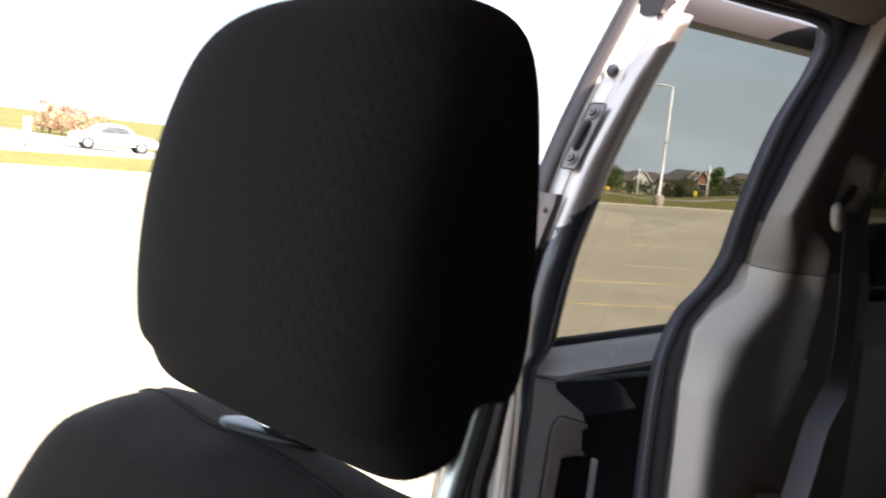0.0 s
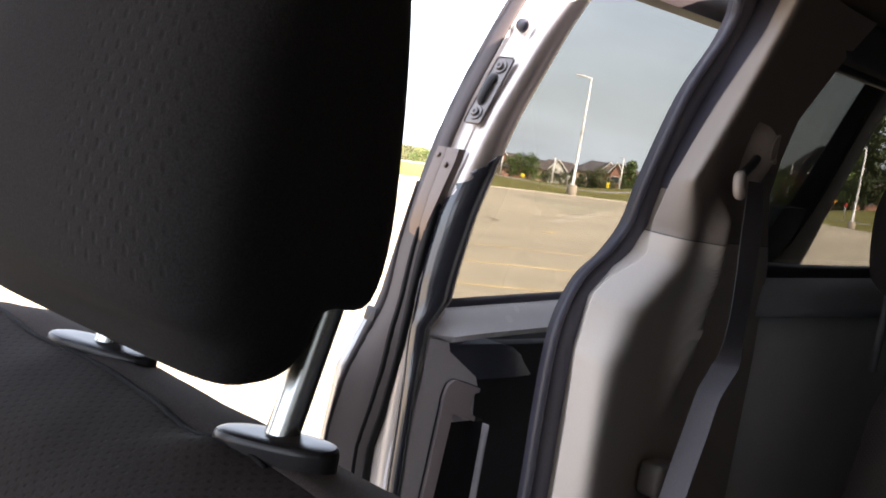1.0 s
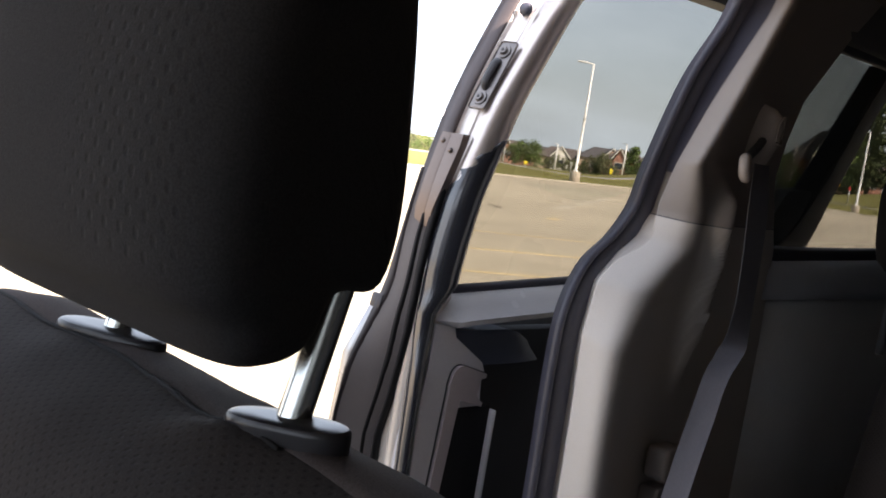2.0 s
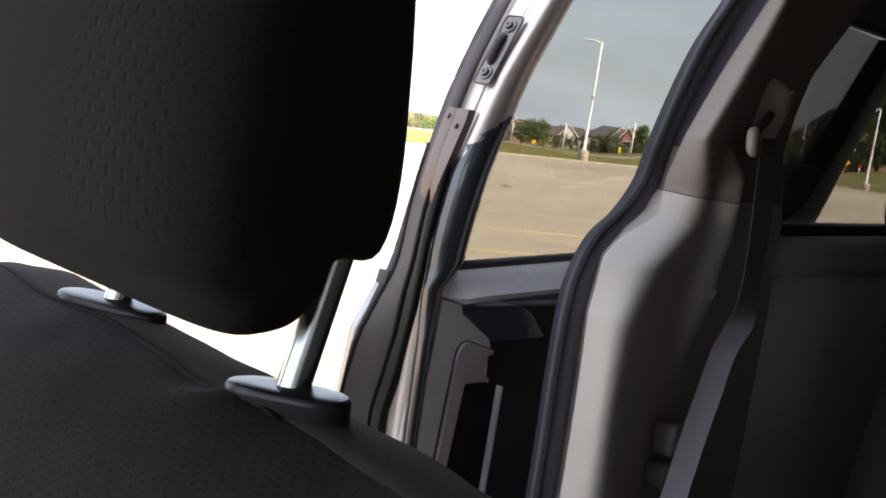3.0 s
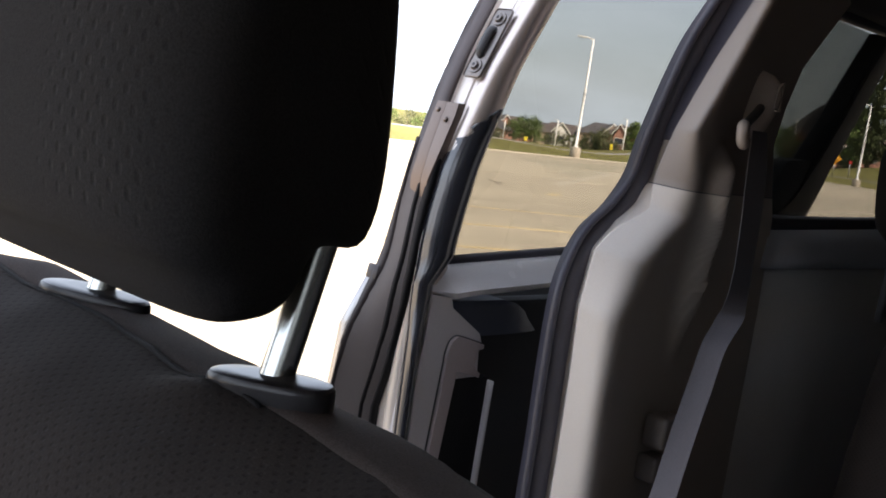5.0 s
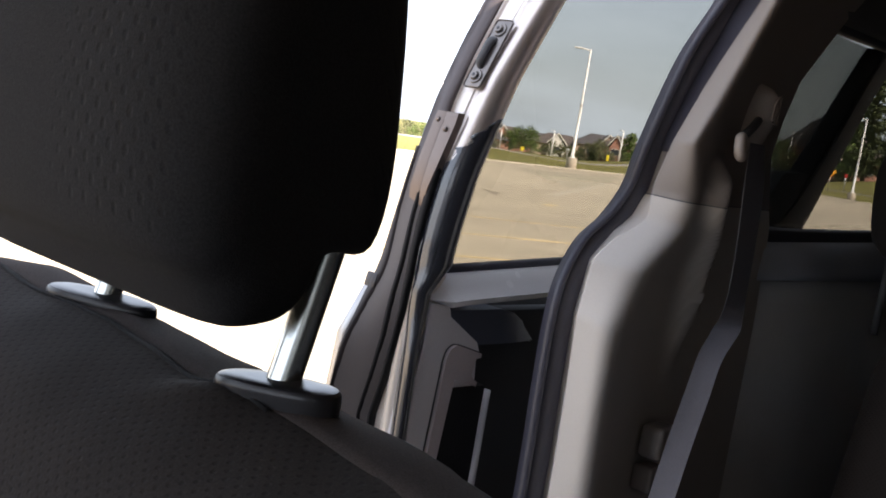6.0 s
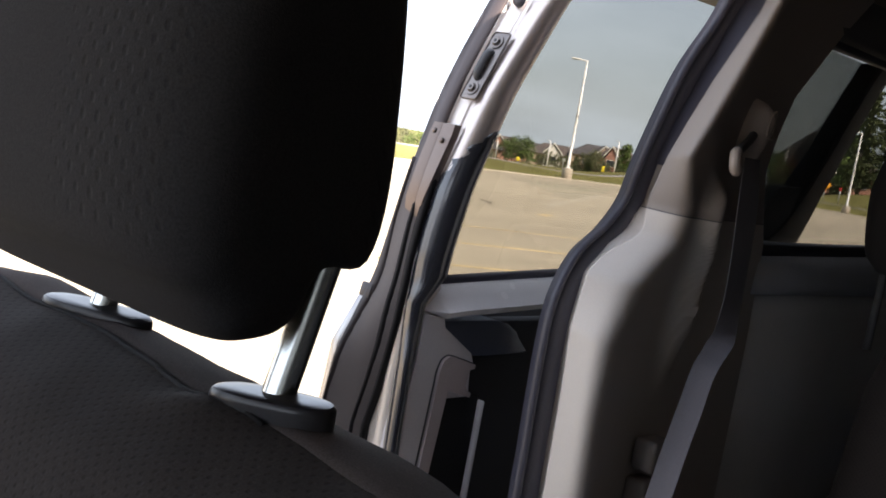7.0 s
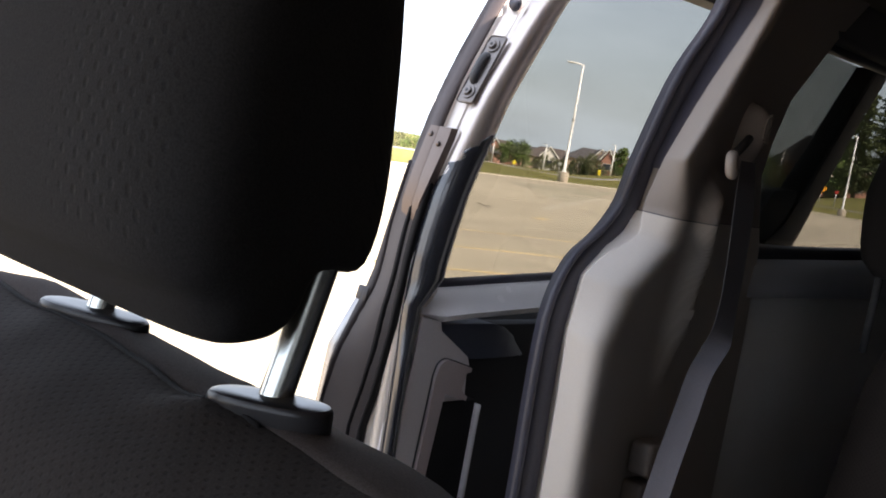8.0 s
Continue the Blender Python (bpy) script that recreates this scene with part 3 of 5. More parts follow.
sharp(part("top_rail", loft([[(x, 0.952, 1.646 + 0.02 * (x - 1.2)), (x, 0.946, 1.664 + 0.02 * (x - 1.2)), (x, 0.952, 1.686 + 0.02 * (x - 1.2)), (x, 1.0, 1.704 + 0.02 * (x - 1.2)), (x, 1.02, 1.654 + 0.02 * (x - 1.2)), (x, 0.984, 1.642 + 0.02 * (x - 1.2))]
      for x in (1.21, 1.5, 1.8, 2.1, 2.40)]), M["lip"], door, "brown painted top rail of the door"), 50)
rear_zs = [1.12 + 0.54 * k / 27 for k in range(28)]


def rear_rings(z):
    g, (a,), (b,) = lerp(GLASS_R, z)[0], lerp(REAR_IN, z), lerp(REAR_OUT, z)
    yi, yo = 1.0 - 0.1 * (z - 1.135), 1.075 - 0.1 * (z - 1.135)
    inner = [(g, yi + 0.034, z), (min(g + 0.006, a - 0.004), yi + 0.020, z), (a - 0.003, yi + 0.006, z), (a, yi + 0.002, z), (a + 0.02, yi + 0.038, z), (g, yi + 0.038, z)]
    outer = [(a, yi + 0.004, z), (a + 0.006, yi - 0.003, z), (a + 0.05, yi + 0.004, z), (a + (b - a) * 0.55, yi + 0.020, z), (b - 0.05, yo - 0.030, z), (b - 0.008, yo - 0.006, z), (b, yo + 0.004, z), (b - 0.01, yo + 0.012, z), (a + 0.09, yo + 0.010, z), (a + 0.022, yi + 0.038, z)]
    return inner, outer


part("rear_frame", loft([rear_rings(z)[0] for z in rear_zs]), M["rubber_black"], door, "black rear window frame")
sharp(part("rear_edge", loft([rear_rings(z)[1] for z in rear_zs]), M["trim_edge"], door, "dark grey rear edge of the door"), 50)
sharp(part("corner_trim", loft([[(x, y, z) for x, z in ((1.90, 1.262), (1.955, 1.30), (1.978, 1.325), (2.014, 1.366), (2.022, 1.370), (2.112, 1.377), (2.118, 1.370), (2.092, 1.322), (2.03, 1.272))] for y in (0.978, 1.03)]), M["rubber_black"], door, "black corner trim of the rear window frame"))
# belt trim with a turned-down front end
def belt_ring(x, slant, inset):
    """Section of the belt trim; slant carries its lower edge back, inset sinks the face."""
    prof = ((1.036, 1.150, 0.0), (1.012, 1.1535, 0.0), (1.002, 1.150, 0.1), (0.993, 1.138, 0.4), (0.979, 1.121, 0.95), (0.984, 1.112, 1.0), (1.036, 1.112, 1.0))
    return [(x + slant * q, min(1.036, y + inset), z + rise(x)) for y, z, q in prof]


sharp(part("belt_trim", loft([[(x, y, max(z, 1.120)) for x, y, z in belt_ring(1.087, 0.004, 0.014)], belt_ring(1.105, 0.021, 0.002), belt_ring(1.110, 0.018, 0.0)] + [belt_ring(x, 0.0, 0.0) for x in (1.16, 1.25, 1.4, 1.6, 1.85, 2.1)]), M["silver_trim"], door, "silver grey plastic belt trim"), 40)
part("belt_weatherstrip", sweep([(x, 1.020, 1.157 + rise(x)) for x in (1.13, 1.3, 1.5, 1.8, 2.1)], [(-0.006, -0.006), (0.006, -0.006), (0.007, 0.004), (0.0, 0.008), (-0.007, 0.004)], (0, 0, 1)), M["rubber"], door)
# front panel of the inner trim, with the handle bezel
sharp(part("inner_trim", loft([[(x, y, z) for x, z in ((1.086, 1.116), (1.126, 1.110), (1.131, 1.096), (1.195, 1.057), (1.203, 1.042), (1.199, 1.030), (1.204, 0.99), (1.209, 0.48), (1.10, 0.48), (1.0795, 0.95), (1.0790, 1.007), (1.0840, 1.054))] for y in (0.988, 1.046)]), M["trim_grey"], door, "grey plastic inner trim panel"))
# added dark tube: covers the trim's bright side face as gap shade
part("trim_gap_shade", tube([(x, 0.996, z) for x, z in ((1.0865, 1.113), (1.0835, 1.054), (1.0785, 1.007), (1.079, 0.95), (1.088, 0.70), (1.10, 0.48))], 0.0040, 10), M["rubber_black"], door, "added black tube standing in for the shaded gap beside the inner trim")
sharp(part("armrest_block", loft([[(x, 1.045, z0), (x, y0, z0), (x, y0 + 0.004, zt - 0.008), (x, y0 + 0.010, zt), (x, 1.045, zt)] for x, y0, z0, zt in ((1.125, 0.991, 1.052, 1.102), (1.255, 0.991, 1.052, 1.102), (1.285, 0.992, 1.052, 1.096), (1.312, 0.995, 1.052, 1.082), (1.340, 1.002, 1.052, 1.056))]), M["navy"], door, "slate blue plastic pull block"))
bezel_xz = smooth_line([(1.128, 0, 1.020), (1.1285, 0, 1.032), (1.134, 0, 1.048), (1.145, 0, 1.0550), (1.158, 0, 1.0535)], 4)
bezel_xz = [(p.x, p.z) for p in bezel_xz] + [(1.203, 1.041), (1.202, 1.035), (1.193, 1.034), (1.188, 1.011), (1.193, 1.004), (1.203, 0.998), (1.201, 0.992), (1.153, 1.006), (1.150, 0.976), (1.140, 0.868), (1.136, 0.80), (1.112, 0.80), (1.119, 0.879), (1.126, 0.978)]
bezel = sharp(part("handle_bezel", loft([[(x, y, z) for x, z in bezel_xz] for y in (0.982, 1.01)]), M["trim_taupe"], door, "taupe plastic handle bezel"))
part("bezel_joint", sweep([(x - 0.0015, 0.9872, z + 0.001) for x, z in [(1.110, 0.80), (1.118, 0.879), (1.125, 0.978)] + bezel_xz[:17] + [(1.180, 1.0475), (1.203, 1.041)]], oval(0.0012, 0.0012, 6), (0, -1, 0)), M["rubber_black"], bezel)
part("handle", loft([[(1.229 + 0.0045 * math.cos(a) + (z - 0.98) * 0.01, 0.984 + 0.008 * math.sin(a), z) for a in [2 * math.pi * k / 10 for k in range(10)]] for z in (0.70, 0.8, 0.9, 0.97, 0.985)]), M["trim_grey"], bezel, "grey pull handle")
# not sunk in: jet black colour gives the darkness of the handle recess
sharp(part("handle_cup", box((1.142, 0.985, 0.70), (1.226, 1.03, 0.992), 0.002), M["strip"], bezel, "raised black box standing in for the dark handle recess"))
sharp(part("lower_panel", box((1.222, 1.012, 0.48), (2.20, 1.044, 1.10), 0.01), M["rubber_black"], door, "black plastic lower door panel"))

# striker plate with two screws, set on the end face
zp = 1.460
o0, o1 = end_face(1.50, 0.36), end_face(1.42, 0.36)
axis = (o0 - o1).normalized()
across = (end_face(zp, 0.8) - end_face(zp, 0.2)).normalized()
front = axis.cross(across).normalized()
if front.x > 0:
    front = -front
plate_m = Matrix((axis, across, front)).transposed().to_4x4()
plate_m.translation = end_face(zp, 0.27, 0.004)
striker = part("striker_plate", box((-0.052, -0.0138, 0.0), (0.052, 0.0138, 0.004), 0.004, 2, m=plate_m), M["plate"], door, "zinc plated striker plate")
sharp(striker)
for s in (-0.036, 0.036):
    bm = cyl(plate_m @ Vector((s, 0, 0.004)), plate_m @ Vector((s, 0, 0.0065)), 0.0105, 0.0098, 20)
    cyl(plate_m @ Vector((s, 0, 0.0065)), plate_m @ Vector((s, 0, 0.0105)), 0.0068, 0.0050, 16, bm)
    sharp(part("screw", bm, M["plate"], striker, "domed screw"))
    part("screw_socket", cyl(plate_m @ Vector((s, 0, 0.0104)), plate_m @ Vector((s, 0, 0.0108)), 0.0026, 0.0026, 6), M["trim_dark"], striker)
part("striker_loop", tube([plate_m @ Vector(p) for p in smooth_line([(-0.019, 0.001, 0.003), (-0.017, 0.001, 0.008), (-0.010, 0.001, 0.0105), (0.010, 0.001, 0.0105), (0.017, 0.001, 0.008), (0.019, 0.001, 0.003)], 4)], 0.0058, 12), M["trim_dark"], striker, "black coated steel loop")
part("hole_plug", cyl(end_face(1.558, 0.40, 0.001), end_face(1.558, 0.40, 0.007), 0.0105, 0.0085, 16), M["rubber"], door, "black rubber hole plug")
# sheet cap below the striker


def rise_in(z):
    return 0.45 + 0.55 * ss((z - 1.24) / 0.04)


CAP = [(1.245, 0.40, 0.80), (1.27, 0.33, 0.83), (1.31, 0.25, 0.82), (1.36, 0.21, 0.80), (1.376, 0.23, 0.78)]
cap = sharp(part("edge_cap", loft([[end_face(z, a, 0.0), end_face(z, a + 0.02, 0.0115 * rise_in(z)), end_face(z, 0.50, 0.0130 * rise_in(z)), end_face(z, 0.53, 0.0120 * rise_in(z)), end_face(z, 0.56, 0.0130 * rise_in(z)), end_face(z, b - 0.02, 0.0120 * rise_in(z)), end_face(z, b, 0.002)] for z, a, b in CAP]), M["cap"], door, "folded brown metal cap on the door edge"), 30)
for zr, kr in ((1.364, 0.66), (1.352, 0.40)):
    at = end_face(zr, kr, 0.0125)
    part("rivet", cyl(at, at + Vector((-0.003, 0, 0)), 0.0042, 0.0028, 12), M["cap"], cap)


# ---- captain's seat ----
SEAT_Y = 0.404
seat = thing("captain_seat", "dark charcoal cloth captain's seat with raised headrest", "seat")


def back_ring(v):
    """Section of the backrest at v from -1 to 1 across its width."""
    k = max(0.0, 1 - abs(v) ** 6.0) ** (1 / 6.0)
    y = SEAT_Y + 0.250 * v
    drop = 0.004 * abs(v) ** 4 - 0.0045 * v - 0.005 * ss((v - 0.35) / 0.4)
    bol = (-0.004 if v > 0 else -0.014) * ss((abs(v) - 0.55) / 0.35)
    base = [(0.02, 0.56), (0.07, 0.75), (0.125, 0.92), (0.165, 1.04), (0.203, 1.14), (0.228, 1.195), (0.247, 1.223), (0.270, 1.2345), (0.296, 1.2412), (0.319, 1.2418), (0.346, 1.2335),
            (0.367, 1.213), (0.381, 1.16), (0.37, 1.04), (0.33, 0.9), (0.27, 0.7), (0.22, 0.56), (0.12, 0.53)]
    line = smooth_line([(x, 0, z) for x, z in base], 4, True)
    out = []
    for p in line:
        mid_x = 0.225 + (p.z - 0.9) * 0.30
        f = max(0.0, min(1.0, (mid_x + 0.06 - p.x) / 0.10))
        p = p + Vector((0, 0, 0.0004 * math.sin(y * 74 + p.x * 55) + 0.00025 * math.sin(y * 131 - p.x * 90 + 1.3))) * ss((p.z - 1.15) / 0.06)
        px = mid_x + (p.x - mid_x) * k + bol * f * k
        u, w = (y - 0.346) * 0.91 - (px - 0.288) * 0.41, (y - 0.346) * 0.41 + (px - 0.288) * 0.91
        fold = 0.0070 * math.exp(-(u / 0.026) ** 2 - (w / 0.011) ** 2) * ss((p.z - 1.15) / 0.06)
        out.append((px, y, 0.90 + (p.z - drop - 0.90) * (0.60 + 0.40 * k) + fold))
    return out


vs = [math.sin(math.pi / 2 * (-1 + 2 * i / 110)) * 0.9995 for i in range(111)]
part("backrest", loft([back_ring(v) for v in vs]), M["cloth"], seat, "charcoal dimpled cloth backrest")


def on_back(y, x):
    """Height of the seat's upper surface at y and depth x, by its sections."""
    v = max(-0.999, min(0.999, (y - SEAT_Y) / 0.250))
    ring = back_ring(v)
    best = max((p for p in ring if p[2] > 1.0), key=lambda p: p[2] - 40 * abs(p[0] - x))
    return best[2]


def seam_x(y):
    return 0.294 + 0.007 * ss((y - 0.27) / 0.16) - 0.003 * math.sin(y * 38)


part("top_panel", loft([[(x, y, on_back(y, x) + h) for x, h in ((seam_x(y), -0.004), (seam_x(y) + 0.003, 0.0002), (seam_x(y) + 0.009, 0.0012), (0.316, 0.0014), (0.335, 0.0014), (0.352, -0.004), (0.3, -0.012))]
      for y in [SEAT_Y - 0.20 + 0.40 * i / 30 for i in range(31)]]), M["cloth_plain"], seat, "plain charcoal cloth top panel, coloured lighter for the light on it")
part("seam", tube([(seam_x(y), y, on_back(y, seam_x(y)) + 0.0002) for y in [SEAT_Y - 0.085 + 0.30 * i / 40 for i in range(41)]], 0.0012, 8), M["thread"], seat)
part("cushion", loft([[(-0.42 + 0.50 * s, SEAT_Y + 0.25 * c, z) for s, c in ((0, -0.92), (0.05, -1), (0.95, -1), (1, -0.95), (1, 0.95), (0.95, 1), (0.05, 1), (0, 0.92))] for z in (0.62, 0.64, 0.74, 0.765)]), M["cloth"], seat, "charcoal cloth seat cushion")
sharp(part("seat_base", box((-0.36, SEAT_Y - 0.22, 0.42), (0.14, SEAT_Y + 0.22, 0.62), 0.02), M["trim_dark"], seat, "black plastic seat base"))

# headrest on two posts
HEAD_Y, HEAD_W = 0.4252, 0.1169
head_line = smooth_line([(x, 0, z) for x, z in ((0.2414, 1.3045), (0.2528, 1.2897), (0.2631, 1.2758), (0.2791, 1.2735), (0.2975, 1.2755), (0.3100, 1.2830), (0.3160, 1.2925), (0.3280, 1.2995), (0.3640, 1.3020), (0.3751, 1.3443), (0.3637, 1.4181), (0.3431, 1.4752), (0.3142, 1.4851), (0.2819, 1.4779), (0.2591, 1.4570), (0.2441, 1.4106), (0.2380, 1.3498))], 5, True)


def head_ring(v):
    """Section of the headrest at v from -1 to 1 across its width."""
    k_top = max(0.0, 1 - abs(v) ** 3.98) ** (1 / 3.98)
    e_low = 14.0 if v < 0 else 8.0
    k_low = max(0.0, 1 - abs(v) ** e_low) ** (1 / e_low)
    kx_low = max(0.0, 1 - abs(v) ** 5.0) ** (1 / 5.0)
    e_top = 4.5 if v < 0 else 5.0
    kx_top = max(0.0, 1 - abs(v) ** e_top) ** (1 / e_top)
    out = []
    for p in head_line:
        kx = kx_low + (kx_top - kx_low) * ss((p.z - 1.30) / 0.08)
        x = 0.292 + (p.x - 0.292) * kx
        z = 1.378 + (p.z - 1.378) * (0.25 + 0.75 * (k_top if p.z > 1.378 else k_low))
        z -= 0.0009 * v * ss((1.36 - p.z) / 0.08)
        top = ss((p.z - 1.35) / 0.13)
        out.append((x, HEAD_Y - 0.006 * top + 0.247 * (x - 0.295) + HEAD_W * v * (1.0227 - 0.0441 * top if v > 0 else 0.983 - 0.0378 * top), z))
    return out


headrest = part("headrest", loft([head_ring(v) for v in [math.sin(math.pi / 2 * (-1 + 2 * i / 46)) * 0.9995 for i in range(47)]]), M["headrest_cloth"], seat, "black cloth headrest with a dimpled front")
GUIDE_TURN = math.radians(24)
for x, y, half, lean, top in ((0.3125, 0.332, 0.0270, 0.0014, 1.2505), (0.3217, 0.490, 0.0315, -0.0004, 1.2488)):
    part("post", tube([(x + 0.245 * (z - 1.247), y, z) for z in (1.222, 1.247, 1.275, 1.302, 1.35)], 0.0070, 20), M["chrome"], headrest, "polished steel headrest post")
    gx, gy = x - 0.004, y - 0.0025
    rings = []
    for a, z in ((1.0, 1.222), (1.0, top - 0.0036), (0.985, top - 0.0020), (0.94, top - 0.0008), (0.85, top - 0.0002), (0.5, top)):
        ring = []
        for i in range(40):
            t = 2 * math.pi * i / 40
            u, w = a * half * math.copysign(abs(math.cos(t)) ** 0.8, math.cos(t)), a * 0.0125 * math.copysign(abs(math.sin(t)) ** 0.85, math.sin(t))
            ring.append((gx - u * math.sin(GUIDE_TURN) + w * math.cos(GUIDE_TURN), gy + u * math.cos(GUIDE_TURN) + w * math.sin(GUIDE_TURN), z - lean * u / half))
        rings.append(ring)
    sharp(part("guide", loft(rings), M["guide"], seat, "dark grey plastic post guide"), 30)

# ---- third row seat ----
rear_seat = thing("rear_seat", "dark cloth third row seat with headrest", "seat")
part("backrest", loft([[(1.50 + (z - 0.6) * 0.24 + dx, 0.315 + c * w, z) for dx, c in ((0, -0.95), (-0.02, -0.8), (-0.025, 0), (-0.02, 0.8), (0, 0.95), (0.04, 1), (0.09, 0.9), (0.10, 0), (0.09, -0.9), (0.04, -1))]
      for z, w in ((0.55, 0.28), (0.7, 0.29), (0.95, 0.29), (1.1, 0.285), (1.16, 0.27), (1.185, 0.22))]), M["cloth"], rear_seat, "charcoal cloth backrest")
part("cushion", box((1.20, 0.10, 0.62), (1.56, 0.69, 0.80), 0.04, 3), M["cloth"], rear_seat)
part("seat_base", box((1.24, 0.08, 0.42), (1.60, 0.55, 0.62), 0.02), M["trim_dark"], rear_seat)
rh = part("headrest", loft([[(1.66 + 0.055 * k * math.cos(a), 0.520 + 0.124 * v * (1 - 0.16 * max(0, math.sin(a))), 1.388 + 0.130 * k * math.sin(a)) for a in [2 * math.pi * i / 24 for i in range(24)]]
      for v, k in ((-1, 0.55), (-0.95, 0.8), (-0.8, 0.94), (-0.4, 1), (0.4, 1), (0.8, 0.94), (0.95, 0.8), (1, 0.55))]), M["headrest_cloth"], rear_seat, "black cloth headrest")
for y in (0.47, 0.61):
    part("post", tube([(1.655, y, 1.15), (1.658, y, 1.22), (1.66, y, 1.30)], 0.006, 10), M["trim_dark"], rh)

# ---- seat belt on the pillar ----
belt = thing("seat_belt", "grey woven seat belt hanging from a tan pillar anchor", "seat belt")
part("anchor_cover", loft([[(cx + w * math.cos(a), 0.733 - 0.22 * (z - 1.44) - d * math.sin(a), z) for a in [math.pi * i / 14 for i in range(15)]]
      for z, cx, w, d in ((1.386, 1.393, 0.004, 0.004), (1.390, 1.393, 0.011, 0.018), (1.402, 1.391, 0.016, 0.030), (1.425, 1.387, 0.018, 0.038), (1.447, 1.383, 0.018, 0.040), (1.464, 1.380, 0.016, 0.034), (1.475, 1.378, 0.011, 0.020), (1.480, 1.377, 0.003, 0.004))], closed=False), M["tan_plastic"], belt, "tan plastic anchor cover")
part("cover_rim", tube(smooth_line([(1.366, 0.690, 1.432), (1.364, 0.688, 1.455), (1.372, 0.687, 1.464), (1.388, 0.694, 1.462), (1.397, 0.699, 1.440), (1.394, 0.697, 1.431), (1.380, 0.690, 1.428)], 4, True), 0.0018, 6), M["tan_plastic"], belt)
part("loop", tube(smooth_line([(1.290, 0.688, 1.401), (1.283, 0.684, 1.395), (1.282, 0.682, 1.386), (1.288, 0.682, 1.379), (1.298, 0.690, 1.381), (1.303, 0.694, 1.391), (1.299, 0.692, 1.400)], 4, True), 0.0078, 10), M["tan_plastic"], belt, "tan plastic belt loop")
part("loop_arm", tube(smooth_line([(1.298, 0.694, 1.400), (1.318, 0.698, 1.408), (1.345, 0.704, 1.420), (1.37, 0.712, 1.43)], 4), 0.006, 8), M["trim_dark"], belt, "black metal loop arm")


def strap(path, t):
    """A flat band along rows of x, y, z, half width and turn in degrees."""
    a3 = smooth_line([r[:3] for r in path], 8)
    b3 = smooth_line([(r[3], r[4], 0) for r in path], 8)
    rings = []
    for (x, y, z), (w, turn, _) in zip(a3, b3):
        a = Vector((math.cos(radians(turn)), math.sin(radians(turn)), 0))
        o = Vector((a.y, -a.x, 0)) * t
        p = Vector((x, y, z))
        rings.append([p - a * w, p + a * w, p + a * w + o, p - a * w + o])
    return loft(rings)


sharp(part("webbing", strap(((1.338, 0.690, 1.398, 0.015, -10), (1.345, 0.687, 1.34, 0.019, -14), (1.352, 0.686, 1.27, 0.018, -14), (1.357, 0.687, 1.205, 0.017, -16), (1.357, 0.689, 1.160, 0.0170, -34), (1.342, 0.688, 1.138, 0.018, -82), (1.312, 0.684, 1.110, 0.020, -100),
      (1.292, 0.682, 1.060, 0.0205, -101), (1.270, 0.680, 1.005, 0.0205, -101), (1.252, 0.678, 0.955, 0.0205, -101), (1.234, 0.676, 0.905, 0.0205, -101), (1.19, 0.68, 0.75, 0.0205, -98), (1.15, 0.69, 0.55, 0.0205, -95)), 0.0010), M["belt"], belt, "grey woven webbing"), 50)
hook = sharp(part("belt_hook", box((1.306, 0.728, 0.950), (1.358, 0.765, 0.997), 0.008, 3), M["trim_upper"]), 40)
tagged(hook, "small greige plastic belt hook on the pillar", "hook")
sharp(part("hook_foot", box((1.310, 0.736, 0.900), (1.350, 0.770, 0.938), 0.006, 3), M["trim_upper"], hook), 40)


